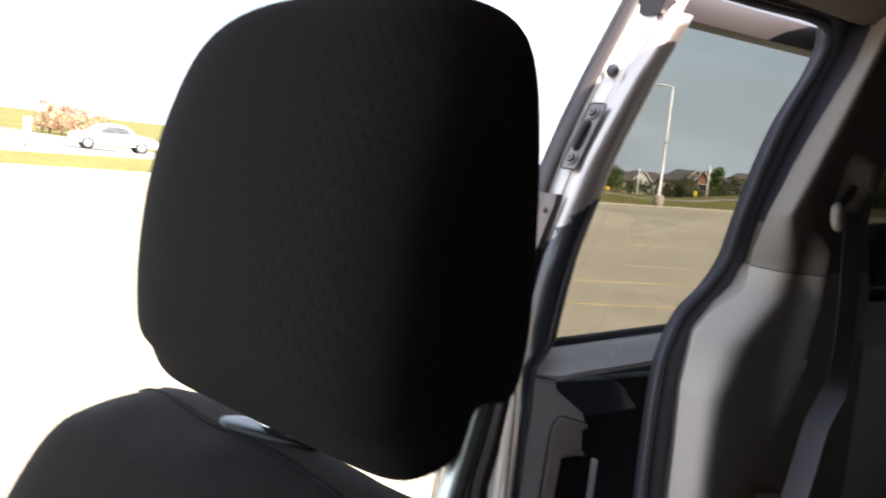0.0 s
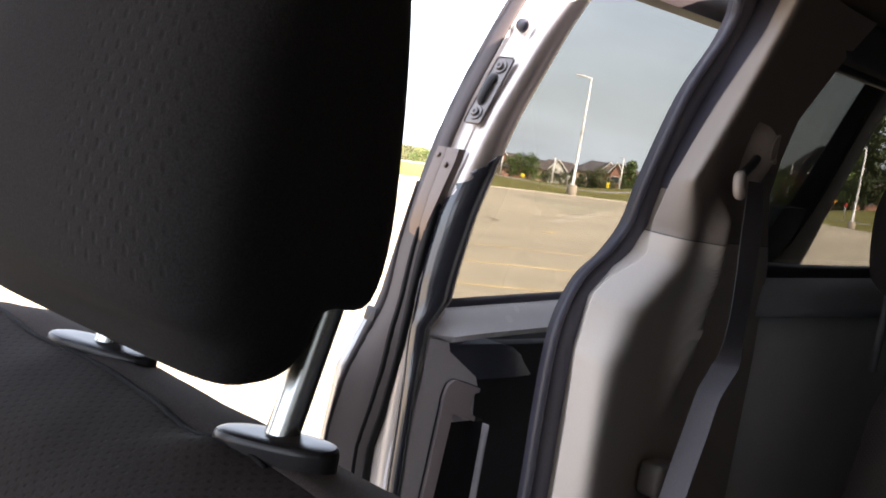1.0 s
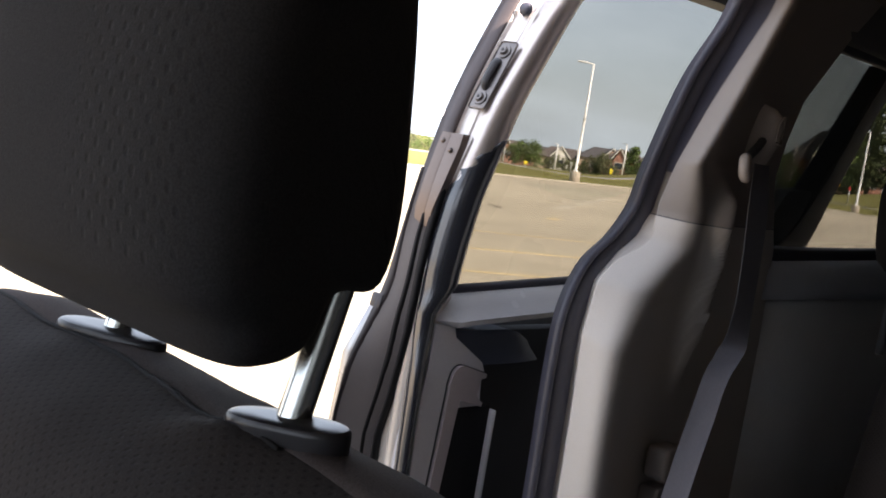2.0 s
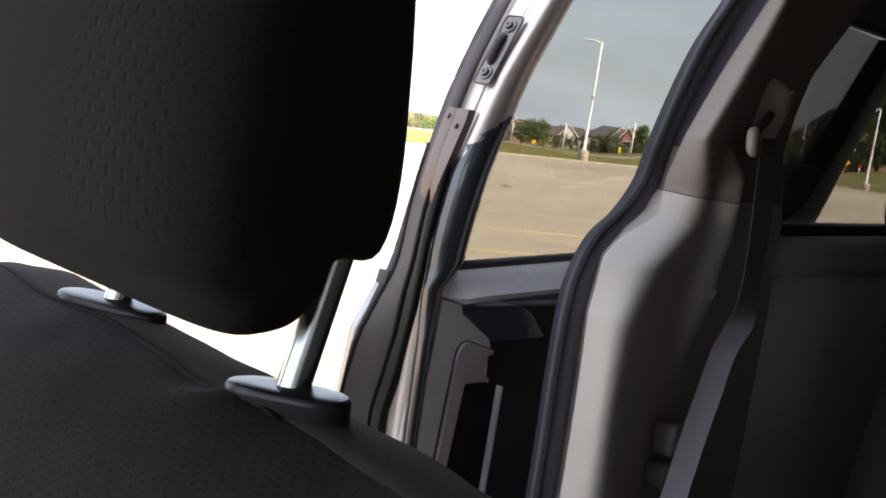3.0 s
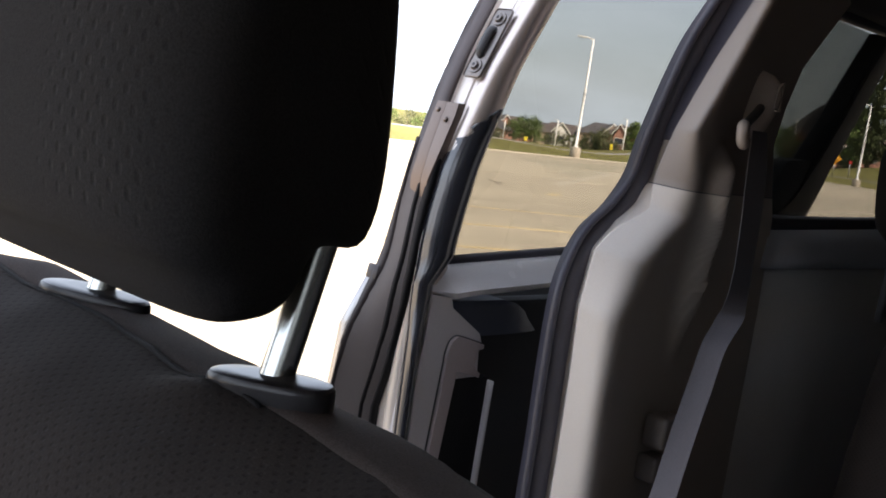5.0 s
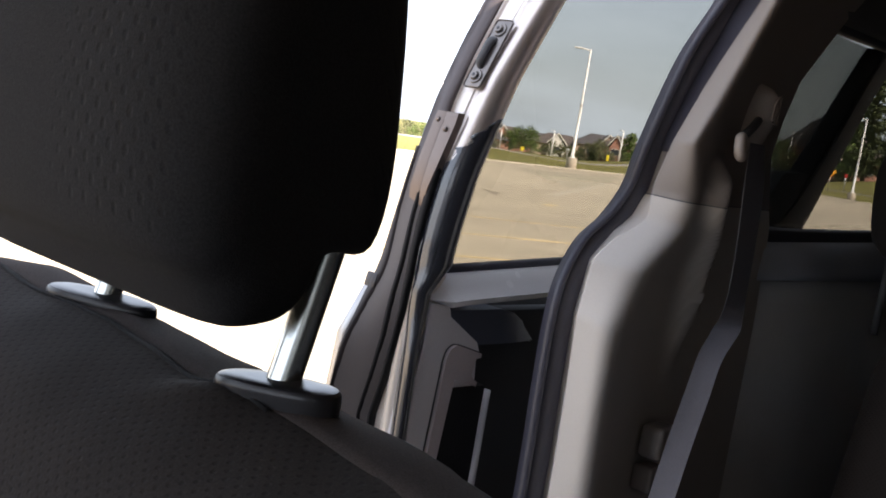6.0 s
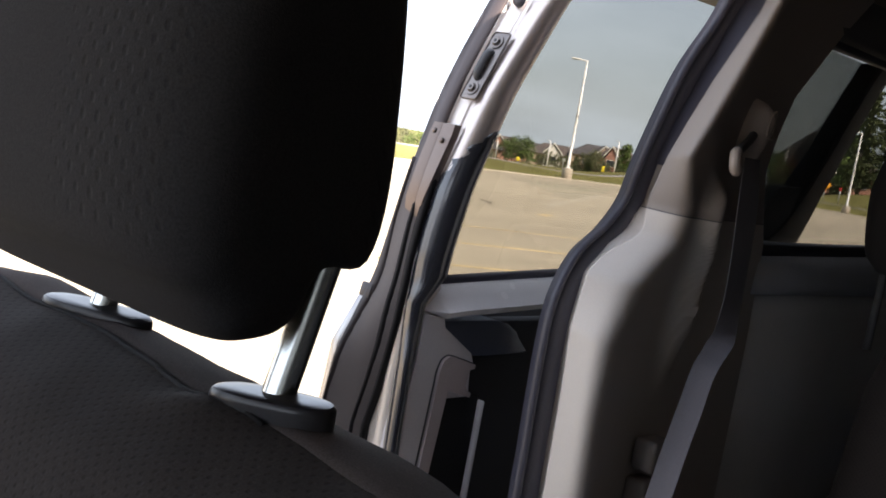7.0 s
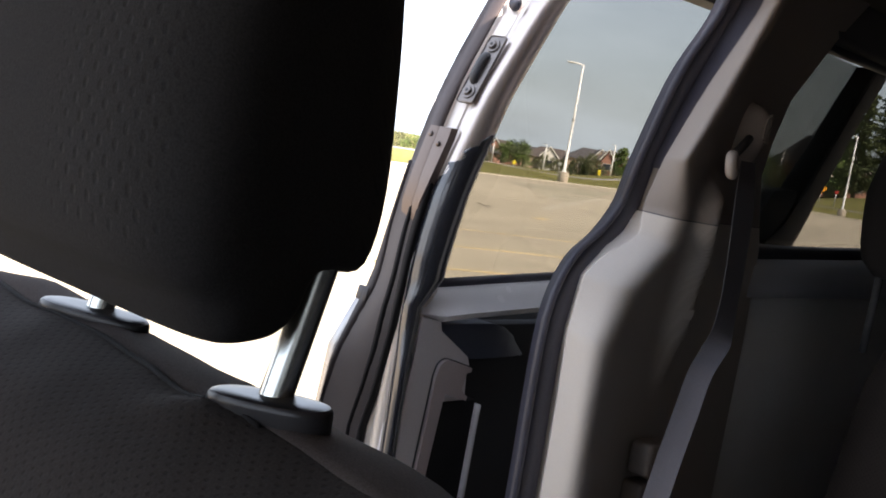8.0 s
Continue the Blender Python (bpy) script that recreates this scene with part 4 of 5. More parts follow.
# ---- outside: materials ----
M.update({
    "lot": material("worn_pale_asphalt", (0.336, 0.297, 0.212), rough=0.9, grain=14, amount=0.20, bump=0.5, big=0.11, blotch=0.16, spec=0.2, detail=10, dist=0.01),
    "lot_dark": material("resurfaced_asphalt", (0.300, 0.266, 0.194), rough=0.9, grain=14, amount=0.20, bump=0.5, big=0.11, blotch=0.16, spec=0.2, detail=10, dist=0.01),
    "grass": material("mown_grass", (0.135, 0.125, 0.040), rough=0.95, grain=6, amount=0.35, bump=0.6, big=0.15, blotch=0.25, spec=0.1, detail=10, dist=0.06),
    "road": material("grey_road", (0.22, 0.205, 0.185), rough=0.9, grain=20, amount=0.15, bump=0.3, big=0.1, blotch=0.12, spec=0.2, dist=0.01),
    "concrete": material("pale_concrete", (0.44, 0.38, 0.30), rough=0.85, grain=25, amount=0.15, bump=0.4, big=2.0, blotch=0.12, spec=0.2, dist=0.006),
    "worn_streak": material("worn_pale_streak", (0.39, 0.345, 0.265), rough=0.9, grain=9, amount=0.2, bump=0.2, big=0.8, blotch=0.15, spec=0.2),
    "yellow": material("worn_yellow_paint", (0.45, 0.345, 0.175), rough=0.8, grain=30, amount=0.3, bump=0.2, big=1.2, blotch=0.25),
    "white_pole": material("white_pole_paint", (0.80, 0.79, 0.76), rough=0.4, grain=20, amount=0.05, bump=0.05, big=0.8, blotch=0.05),
    "crack": material("bitumen", (0.16, 0.13, 0.10), rough=0.8, grain=60, amount=0.3, bump=0.3),
    "brick": material("house_brick", (0.40, 0.20, 0.145), rough=0.9, grain=8, amount=0.25, bump=0.3, big=0.6, blotch=0.15, dist=0.02),
    "brick_tan": material("tan_brick", (0.40, 0.30, 0.22), rough=0.9, grain=8, amount=0.25, bump=0.3, big=0.6, blotch=0.15, dist=0.02),
    "roof": material("brown_shingle", (0.088, 0.072, 0.064), rough=0.9, grain=6, amount=0.3, bump=0.4, big=0.4, blotch=0.15, dist=0.03),
    "roof_dark": material("dark_shingle", (0.066, 0.062, 0.064), rough=0.9, grain=6, amount=0.3, bump=0.4, big=0.4, blotch=0.15, dist=0.03),
    "white": material("white_siding", (0.72, 0.69, 0.63), rough=0.6, grain=10, amount=0.06, bump=0.1, big=0.8, blotch=0.06),
    "dark_pane": material("house_window", (0.04, 0.045, 0.05), rough=0.15, grain=5, amount=0.1, bump=0.0),
    "leaf": material("broad_leaves", (0.105, 0.148, 0.045), rough=0.8, grain=3, amount=0.4, bump=0.0, big=0.5, blotch=0.3, spec=0.2),
    "leaf_dull": material("dull_leaves", (0.112, 0.118, 0.060), rough=0.8, grain=3, amount=0.4, bump=0.0, big=0.5, blotch=0.3, spec=0.2),
    "leaf_brown": material("copper_leaves", (0.42, 0.27, 0.17), rough=0.85, grain=3, amount=0.4, bump=0.0, big=0.5, blotch=0.3, spec=0.2),
    "needle": material("spruce_needles", (0.075, 0.092, 0.042), rough=0.85, grain=4, amount=0.4, bump=0.0, big=0.4, blotch=0.3, spec=0.15),
    "bark": material("bark", (0.10, 0.08, 0.06), rough=0.95, grain=20, amount=0.3, bump=0.5, big=2, dist=0.02),
    "sign_yellow": material("sign_yellow", (0.80, 0.62, 0.03), rough=0.5, grain=20, amount=0.05, bump=0.0, blotch=0.04),
    "sign_orange": material("sign_orange", (0.85, 0.36, 0.02), rough=0.5, grain=20, amount=0.05, bump=0.0, blotch=0.04),
    "sign_red": material("sign_red", (0.60, 0.04, 0.03), rough=0.5, grain=20, amount=0.05, bump=0.0, blotch=0.04),
    "sign_blue": material("sign_blue", (0.05, 0.16, 0.55), rough=0.5, grain=20, amount=0.05, bump=0.0, blotch=0.04),
    "post_metal": material("galvanised_post", (0.40, 0.40, 0.38), rough=0.5, metal=0.6, grain=40, amount=0.1, bump=0.1),
    "car_white": material("white_car_paint", (0.75, 0.75, 0.73), rough=0.25, grain=900, amount=0.03, bump=0.0, coat=0.6, blotch=0.03),
    "tyre": material("tyre_rubber", (0.03, 0.03, 0.03), rough=0.8, grain=80, amount=0.2, bump=0.2),
})
rng = random.Random(7)


def weathered(m, col):
    """Adds stains, worn streaks and speckle at several scales to a pavement."""
    n, l = m.node_tree.nodes, m.node_tree.links
    p = n["Principled BSDF"]
    co = n["Texture Coordinate"]
    total = None
    for scale, stretch, dist, amt, lo, hi in ((0.045, (1, 1.6, 1), 1.5, 0.07, 0.38, 0.62), (0.16, (0.35, 1.2, 1), 2.5, 0.045, 0.40, 0.60), (1.1, (1, 1, 1), 0.6, 0.07, 0.3, 0.7), (26.0, (1, 1, 1), 0.0, 0.16, 0.25, 0.75)):
        mp, tx, mr = n.new("ShaderNodeMapping"), n.new("ShaderNodeTexNoise"), n.new("ShaderNodeMapRange")
        mp.inputs["Scale"].default_value = stretch
        mp.inputs["Rotation"].default_value = (0, 0, 0.55)
        tx.inputs["Scale"].default_value, tx.inputs["Detail"].default_value, tx.inputs["Distortion"].default_value = scale, 8.0, dist
        mr.interpolation_type = "SMOOTHSTEP"
        mr.inputs["From Min"].default_value, mr.inputs["From Max"].default_value = lo, hi
        mr.inputs["To Min"].default_value, mr.inputs["To Max"].default_value = 1 - amt, 1 + amt
        l.new(co.outputs["Object"], mp.inputs["Vector"])
        l.new(mp.outputs["Vector"], tx.inputs["Vector"])
        l.new(tx.outputs["Fac"], mr.inputs["Value"])
        if total is None:
            total = mr.outputs["Result"]
        else:
            mul = n.new("ShaderNodeMath")
            mul.operation = "MULTIPLY"
            l.new(total, mul.inputs[0])
            l.new(mr.outputs["Result"], mul.inputs[1])
            total = mul.outputs[0]
    hsv = n.new("ShaderNodeHueSaturation")
    hsv.inputs["Color"].default_value = (*col, 1)
    l.new(total, hsv.inputs["Value"])
    l.new(hsv.outputs["Color"], p.inputs["Base Color"])


weathered(M["lot"], (0.345, 0.297, 0.218))
weathered(M["lot_dark"], (0.300, 0.266, 0.194))

# ---- ground: one sheet, rising in a low bank behind the kerb ----

def beyond(x, y):
    return max((y - 23.2 - 0.26 * x) / 1.033, x - 77.0)


def ground_z(x, y):
    d = beyond(x, y)
    r = math.hypot(x, y)
    lot = 0.56 * ss((x - 60) / 18) * ss((y + 10) / 30)
    lot *= 1 - ss(((y - 23.2 - 0.26 * x) / 1.033 - 5) / 9) * (1 - ss((x - 74) / 10))
    bank = (0.50 * ss(d / 5.0) - 1.5 * ss((d - 5.5) / 16) * (0.62 + 0.38 * ss((x - 24) / 20))) * (0.25 + 0.75 * ss((x - 5) / 28))
    bank *= 1 - 0.62 * ss((x - 42) / 16) * (1 - ss((x - 73) / 6)) * ss((y - 30) / 8)
    right = ss((x - 78) / 15) * ss((58 - y) / 20)
    hill = right * 3.3 * ss((x - 79) / 27)
    az = math.degrees(math.atan2(y, max(x, 1.0)))
    fall = -(1.7 + 3.0 * ss((az - 32) / 10)) * ss((d - 22) / 110) * (1 - right) * (1 - ss((az - 50) / 8))
    return lot + bank + hill + fall


def axis_steps(near, far, inner):
    out, v, s = [0.0], 0.0, inner
    while v < far:
        if v > near:
            s *= 1.25
        v += s
        out.append(v)
    return [-a for a in out[:0:-1]] + out


gx, gy = axis_steps(100, 2600, 2.2), axis_steps(70, 2600, 2.2)
bm = bmesh.new()
grid = [[bm.verts.new((x, y, ground_z(x, y))) for y in gy] for x in gx]
for i in range(len(gx) - 1):
    for j in range(len(gy) - 1):
        f = bm.faces.new((grid[i][j], grid[i + 1][j], grid[i + 1][j + 1], grid[i][j + 1]))
        cx, cy = (gx[i] + gx[i + 1]) / 2, (gy[j] + gy[j + 1]) / 2
        d = beyond(cx, cy)
        if cx < 42 and cy > 0 and d > 6:
            f.material_index = 1 if 44 < d < 50 else 2
        else:
            f.material_index = 0 if d < -1.5 else (2 if 13 < d < 20 and cx < 70 else 1)
ground = part("ground", bm, M["lot"])
ground.data.materials.append(M["grass"])
ground.data.materials.append(M["road"])
tagged(ground, "pale worn parking lot running out to mown grass", "ground", kind="structure")


def edge_line(off):
    """The line of the kerb, off metres beyond it, rounded at the corner."""
    n = Vector((-0.26, 1.0, 0)).normalized()
    pts = []
    for k in range(60):
        x = -120 + (70 + 120) * k / 59
        pts.append(Vector((x, 23.2 + 0.26 * x, 0)) + n * off)
    for k in range(1, 9):
        a = math.radians(104.6 - 104.6 * k / 9)
        pts.append(Vector((70.2 + 6.8 * math.cos(a), 35.5 + 6.4 * math.sin(a), 0)) + Vector((math.cos(a), math.sin(a), 0)) * off)
    for k in range(30):
        pts.append(Vector((77.0 + off, 35.0 - 160 * k / 29, 0)))
    return pts


kerb_path = [(p.x, p.y, ground_z(p.x, p.y)) for p in edge_line(0.0)]
kerb = part("kerb", sweep(kerb_path, [(-0.10, -0.1), (0.10, -0.1), (0.10, 0.05), (0.07, 0.07), (-0.08, 0.07), (-0.10, 0.05)], (0, 0, 1)), M["concrete"])
tagged(kerb, "pale concrete kerb round the parking lot", "kerb", kind="structure")
verge_rings = [[(p.x, p.y, ground_z(p.x, p.y) + 0.05) for p in edge_line(o)] for o in (0.1, 0.8, 2.2, 3.4)]
verge = part("grass_verge", loft(verge_rings, closed=False), M["grass"])
tagged(verge, "mown grass bank behind the kerb", "grass", kind="stuff")
walk_rings = [[(p.x, p.y, ground_z(p.x, p.y) + h) for p in edge_line(o)] for o, h in ((4.9, -0.05), (4.95, 0.02), (5.6, 0.03), (5.65, -0.05))]
tagged(part("sidewalk", loft(walk_rings, closed=False), M["road"]), "grey concrete sidewalk on top of the grass bank", "pavement", kind="structure")
apron_rings = [[(p.x, p.y, ground_z(p.x, p.y) + h) for p in edge_line(o)] for o, h in ((-0.05, 0.03), (-1.2, 0.025), (-2.6, 0.012), (-3.6, -0.03))]
apron = part("lot_edge", loft(apron_rings, closed=False), M["lot"])
tagged(apron, "pale worn edge of the parking lot", "pavement", kind="structure")


def stripe(p, q, w, mat, name, label):
    p, q = Vector((*p, 0.0)), Vector((*q, 0.0))
    d = (q - p).normalized()
    s = Vector((-d.y, d.x, 0)) * w / 2
    n = max(2, int((q - p).length / 0.8))
    rings = []
    for i in range(n + 1):
        c = p + (q - p) * i / n
        z = ground_z(c.x, c.y)
        k = 0.85 + 0.3 * rng.random()
        rings.append([(c.x - s.x * k, c.y - s.y * k, z + 0.001), (c.x + s.x * k, c.y + s.y * k, z + 0.001), (c.x + s.x * k, c.y + s.y * k, z + 0.006), (c.x - s.x * k, c.y - s.y * k, z + 0.006)])
    return tagged(part(name, loft(rings), mat, smooth=False), label, "road marking", group="parking bay lines", kind="structure")


for p, q, w in (((6.6, 8.05), (13.2, 6.15), 0.10), ((8.2, 9.70), (17.0, 7.55), 0.10), ((10.2, 11.6), (21.0, 8.9), 0.05), ((6.1, 5.95), (7.75, 8.05), 0.13), ((17.8, 13.9), (18.5, 14.2), 0.22), ((6.0, 6.1), (11.5, 4.6), 0.1)):
    stripe(p, q, w, M["yellow"], "parking_line", "worn yellow painted parking line")


stripe((21.3, 16.5), (34.4, 24.1), 0.30, M["worn_streak"], "worn_streak", "pale worn streak across the asphalt")
stripe((20.0, 19.5), (26.0, 18.3), 0.16, M["worn_streak"], "worn_streak", "pale worn streak across the asphalt")


def crack_line(p, q, w, seed):
    r = random.Random(seed)
    n = 14
    rings = []
    for i in range(n + 1):
        k = i / n
        x, y = p[0] + (q[0] - p[0]) * k + r.uniform(-0.12, 0.12), p[1] + (q[1] - p[1]) * k + r.uniform(-0.12, 0.12)
        s = w * r.uniform(0.3, 1.0)
        z = ground_z(x, y)
        rings.append([(x, y - s, z + 0.001), (x, y + s, z + 0.001), (x, y + s, z + 0.005), (x, y - s, z + 0.005)])
    return tagged(part("crack", loft(rings), M["crack"], smooth=False), "dark sealed crack in the asphalt", "crack", group="asphalt cracks", kind="structure")


def resurfaced(left, right, rows=14, cols=6):
    """A thin sheet of darker asphalt between two edges given by their ends."""
    rings = []
    for i in range(rows + 1):
        k = i / rows
        ends = [Vector((*e[0], 0)).lerp(Vector((*e[1], 0)), k) for e in (left, right)]
        pts = [ends[0].lerp(ends[1], j / cols) for j in range(cols + 1)]
        rings.append([(p.x, p.y, ground_z(p.x, p.y) + 0.004) for p in pts] + [(p.x, p.y, ground_z(p.x, p.y) - 0.03) for p in pts[::-1]])
    return tagged(part("asphalt_patch", loft(rings), M["lot_dark"], smooth=False), "slightly darker resurfaced patch of asphalt", "pavement", kind="structure")


resurfaced(((26.8, 19.9), (36.2, 30.6)), ((34.6, 24.3), (53.0, 35.6)))
crack_line((18.75, 16.35), (17.85, 15.3), 0.035, 1)
crack_line((21.5, 14.6), (20.7, 13.7), 0.02, 2)


# ---- lamp posts ----
def lamp_post(x, y, base, top, arm_dir, block=0.55):
    z = base
    ob = thing("street_lamp", "tall white steel parking lot lamp on a concrete footing", "street lamp", "parking lot lamps", at=(x, y, z))
    h = top - z
    part("footing", loft([[(r * math.cos(a), r * math.sin(a), zz) for a in [2 * math.pi * i / 16 for i in range(16)]] for r, zz in ((0.30, -0.4), (0.29, block - 0.03), (0.27, block))]), M["concrete"], ob, "round concrete footing")
    part("pole", loft([[(r * math.cos(a), r * math.sin(a), zz) for a in [2 * math.pi * i / 12 for i in range(12)]] for r, zz in ((0.15, block), (0.15, block + 0.06), (0.085, block + 0.08), (0.072, h * 0.5), (0.052, h))]), M["white_pole"], ob)
    part("collar", cyl((0, 0, h * 0.53), (0, 0, h * 0.53 + 0.12), 0.095, 0.095, 12), M["post_metal"], ob)
    d = Vector((*arm_dir, 0)).normalized()
    part("arm", tube([Vector((0, 0, h - 0.05)), d * 0.35 + Vector((0, 0, h + 0.02)), d * 0.6 + Vector((0, 0, h + 0.02))], 0.035, 8), M["white_pole"], ob)
    ang = math.degrees(math.atan2(d.y, d.x))
    head = sharp(part("lamp_head", box((0.35, -0.13, -0.03), (0.90, 0.13, 0.05), 0.02, m=pose(0, 0, h + 0.02, 0, 0, ang)), M["white_pole"], ob, "flat white lamp head"))
    part("lens", box((0.45, -0.10, -0.045), (0.84, 0.10, -0.025), 0.005, m=pose(0, 0, h + 0.02, 0, 0, ang)), M["post_metal"], head)
    return ob


def polar(az, r):
    return r * math.cos(math.radians(az)) + 0.05, r * math.sin(math.radians(az)) + 0.01


EYE_Z = 1.362
for az, r, base_el, top_el, arm in ((37.05, 59.5, -1.28, 5.06, (-0.5, 0.8)), (41.83, 62.0, -0.84, 5.0, (0.3, -0.6)), (44.6, 62.0, -0.93, 5.0, (-0.4, 0.7)), (22.75, 84.0, -0.57, 3.58, (-0.3, 0.9))):
    x, y = polar(az, r)
    zb = min(ground_z(x, y), EYE_Z + r * math.tan(math.radians(base_el)))
    lamp_post(x, y, zb, EYE_Z + r * math.tan(math.radians(top_el)), arm, 0.62)


def small_lamp(az, r, top_el):
    x, y = polar(az, r)
    z = ground_z(x, y)
    h = EYE_Z + r * math.tan(math.radians(top_el)) - z
    ob = thing("street_lamp", "slim pale street lamp along the far road", "street lamp", "road lamps", at=(x, y, z))
    part("pole", cyl((0, 0, -0.3), (0, 0, h), 0.10, 0.08, 10), M["white_pole"], ob)
    part("arm", tube([(0, 0, h - 0.05), (-0.12, 0.10, h + 0.03), (-0.25, 0.2, h + 0.03)], 0.05, 8), M["white_pole"], ob)
    part("lamp_head", box((-0.5, 0.15, h - 0.02), (-0.2, 0.4, h + 0.07), 0.02), M["post_metal"], ob)


for az, r, el in ((34.6, 145, 1.14), (38.2, 145, 0.57), (41.0, 150, 0.16), (43.3, 150, -0.17), (44.8, 150, -0.2), (31.0, 145, 1.3), (26.1, 128, 2.42)):
    small_lamp(az, r, el)


# ---- houses ----
def house(az, r, w, wall, roof_h, mats, turn, gable, bay_mat):
    x, y = polar(az, r)
    z = ground_z(x, y)
    ob = thing("house", "brick house with pitched shingle roof across the road", "house", "far houses", at=(x, y, z))
    ob.rotation_euler = (0, 0, math.radians(az + 90 + turn))
    d = w * 0.8
    wall_m, roof_m = M[mats[0]], M[mats[1]]
    sharp(part("wall", box((-w / 2, -d / 2, -1), (w / 2, d / 2, wall)), wall_m, ob))
    e = 0.5
    bm = bmesh.new()
    lo = [bm.verts.new(p) for p in ((-w / 2 - e, -d / 2 - e, wall), (w / 2 + e, -d / 2 - e, wall), (w / 2 + e, d / 2 + e, wall), (-w / 2 - e, d / 2 + e, wall))]
    ridge = [bm.verts.new(p) for p in ((-w * 0.22, 0, wall + roof_h), (w * 0.22, 0, wall + roof_h))]
    for f in ((lo[0], lo[1], ridge[1], ridge[0]), (lo[1], lo[2], ridge[1]), (lo[2], lo[3], ridge[0], ridge[1]), (lo[3], lo[0], ridge[0]), lo[::-1]):
        bm.faces.new(f)
    roof = part("roof", bm, roof_m, ob, smooth=False)
    # gabled front bay
    if gable:
        gw, gx0 = w * 0.30, gable * w
        gh = roof_h * 0.90
        bm = bmesh.new()
        prof = [(-gw / 2, -1), (gw / 2, -1), (gw / 2, wall), (0, wall + gh), (-gw / 2, wall)]
        fr = [bm.verts.new((gx0 + px, d / 2 + 1.4, pz)) for px, pz in prof]
        bk = [bm.verts.new((gx0 + px, 0, pz)) for px, pz in prof]
        bm.faces.new(fr)
        for i in range(5):
            j = (i + 1) % 5
            bm.faces.new((fr[i], fr[j], bk[j], bk[i]))
        bay = part("gable_bay", bm, M[bay_mat], ob, smooth=False)
        for s in (-1, 1):
            part("bargeboard", loft([[(gx0 + s * (gw / 2 + 0.5) * k, yy, wall + gh * (1 - k) + 0.25 - 0.15 * k + hh) for yy, hh in ((d / 2 + 1.3, 0), (d / 2 + 1.7, 0), (d / 2 + 1.7, 0.36), (d / 2 + 1.3, 0.36))] for k in (0.0, 1.0)]), M["white"], bay, "white bargeboard", smooth=False)
            part("gable_roof", loft([[(gx0 + s * (gw / 2 + 0.5) * k, yy, wall + gh * (1 - k) + 0.30 - 0.15 * k + hh) for yy, hh in ((-0.5, 0), (d / 2 + 1.3, 0), (d / 2 + 1.3, 0.2), (-0.5, 0.2))] for k in (0.0, 1.0)]), roof_m, bay, smooth=False)
        wz = wall - 1.9
        win = part("window", box((gx0 - 1.1, d / 2 + 1.38, wz), (gx0 + 1.1, d / 2 + 1.5, wz + 1.6)), M["white"], ob, smooth=False)
        part("pane", box((gx0 - 0.95, d / 2 + 1.46, wz + 0.12), (gx0 + 0.95, d / 2 + 1.53, wz + 1.48)), M["dark_pane"], win, smooth=False)
    for k in range(3):
        px = -w * 0.36 + w * 0.3 * k
        win = part("window", box((px - 0.8, d / 2 - 0.02, (wall - 2.4)), (px + 0.8, d / 2 + 0.1, (wall - 2.4) + 1.7)), M["white"], ob, smooth=False)
        part("pane", box((px - 0.68, d / 2 + 0.05, (wall - 2.4) + 0.1), (px + 0.68, d / 2 + 0.13, (wall - 2.4) + 1.4)), M["dark_pane"], win, smooth=False)
    return ob


for i, (az, r, w, top_el, mats, turn, g, bay) in enumerate((
        (43.2, 300, 12, 0.05, ("brick", "roof"), 12, 0.2, "brick"), (41.9, 290, 12, 0.22, ("brick", "roof_dark"), -14, -0.1, "brick"), (40.8, 300, 14, 0.42, ("brick", "roof"), 8, 0.12, "brick"),
        (39.1, 310, 15, 0.34, ("brick", "roof_dark"), 14, -0.2, "brick_tan"), (37.9, 280, 14, 0.44, ("brick_tan", "roof"), 4, 0.06, "white"), (36.8, 325, 12, 0.40, ("brick_tan", "roof_dark"), -10, 0.1, "brick"),
        (35.6, 280, 15, 0.76, ("brick_tan", "roof_dark"), 6, -0.06, "brick_tan"), (34.5, 270, 10, 0.80, ("brick", "roof"), -8, 0.1, "brick"), (32.6, 310, 14, 0.9, ("brick_tan", "roof"), 9, -0.1, "white"),
        (24.2, 150, 11, 3.25, ("brick", "roof"), 14, 0.2, "brick"), (29.5, 330, 15, 0.95, ("brick", "roof"), 0, 0.1, "white"))):
    gx0, gy0 = polar(az, r)
    total = EYE_Z + r * math.tan(math.radians(top_el)) - ground_z(gx0, gy0)
    house(az, r, w, total * 0.62, total * 0.38, mats, turn, g, bay)


# ---- trees ----
def leaf_cloud(bm, centre, radius, count, size, r, squash=1.0):
    for _ in range(count):
        v = Vector((r.gauss(0, 1), r.gauss(0, 1), r.gauss(0, 1))).normalized() * radius * r.uniform(0.35, 1.0)
        v.z *= squash
        c = Vector(centre) + v
        q = Euler((r.uniform(0, 6.3), r.uniform(0, 6.3), r.uniform(0, 6.3))).to_matrix()
        s = size * r.uniform(0.6, 1.4)
        vs = [bm.verts.new(c + q @ Vector(p) * s) for p in ((-0.5, -0.35, 0), (0.5, -0.2, 0.1), (0.35, 0.45, 0), (-0.4, 0.4, -0.1))]
        bm.faces.new(vs)


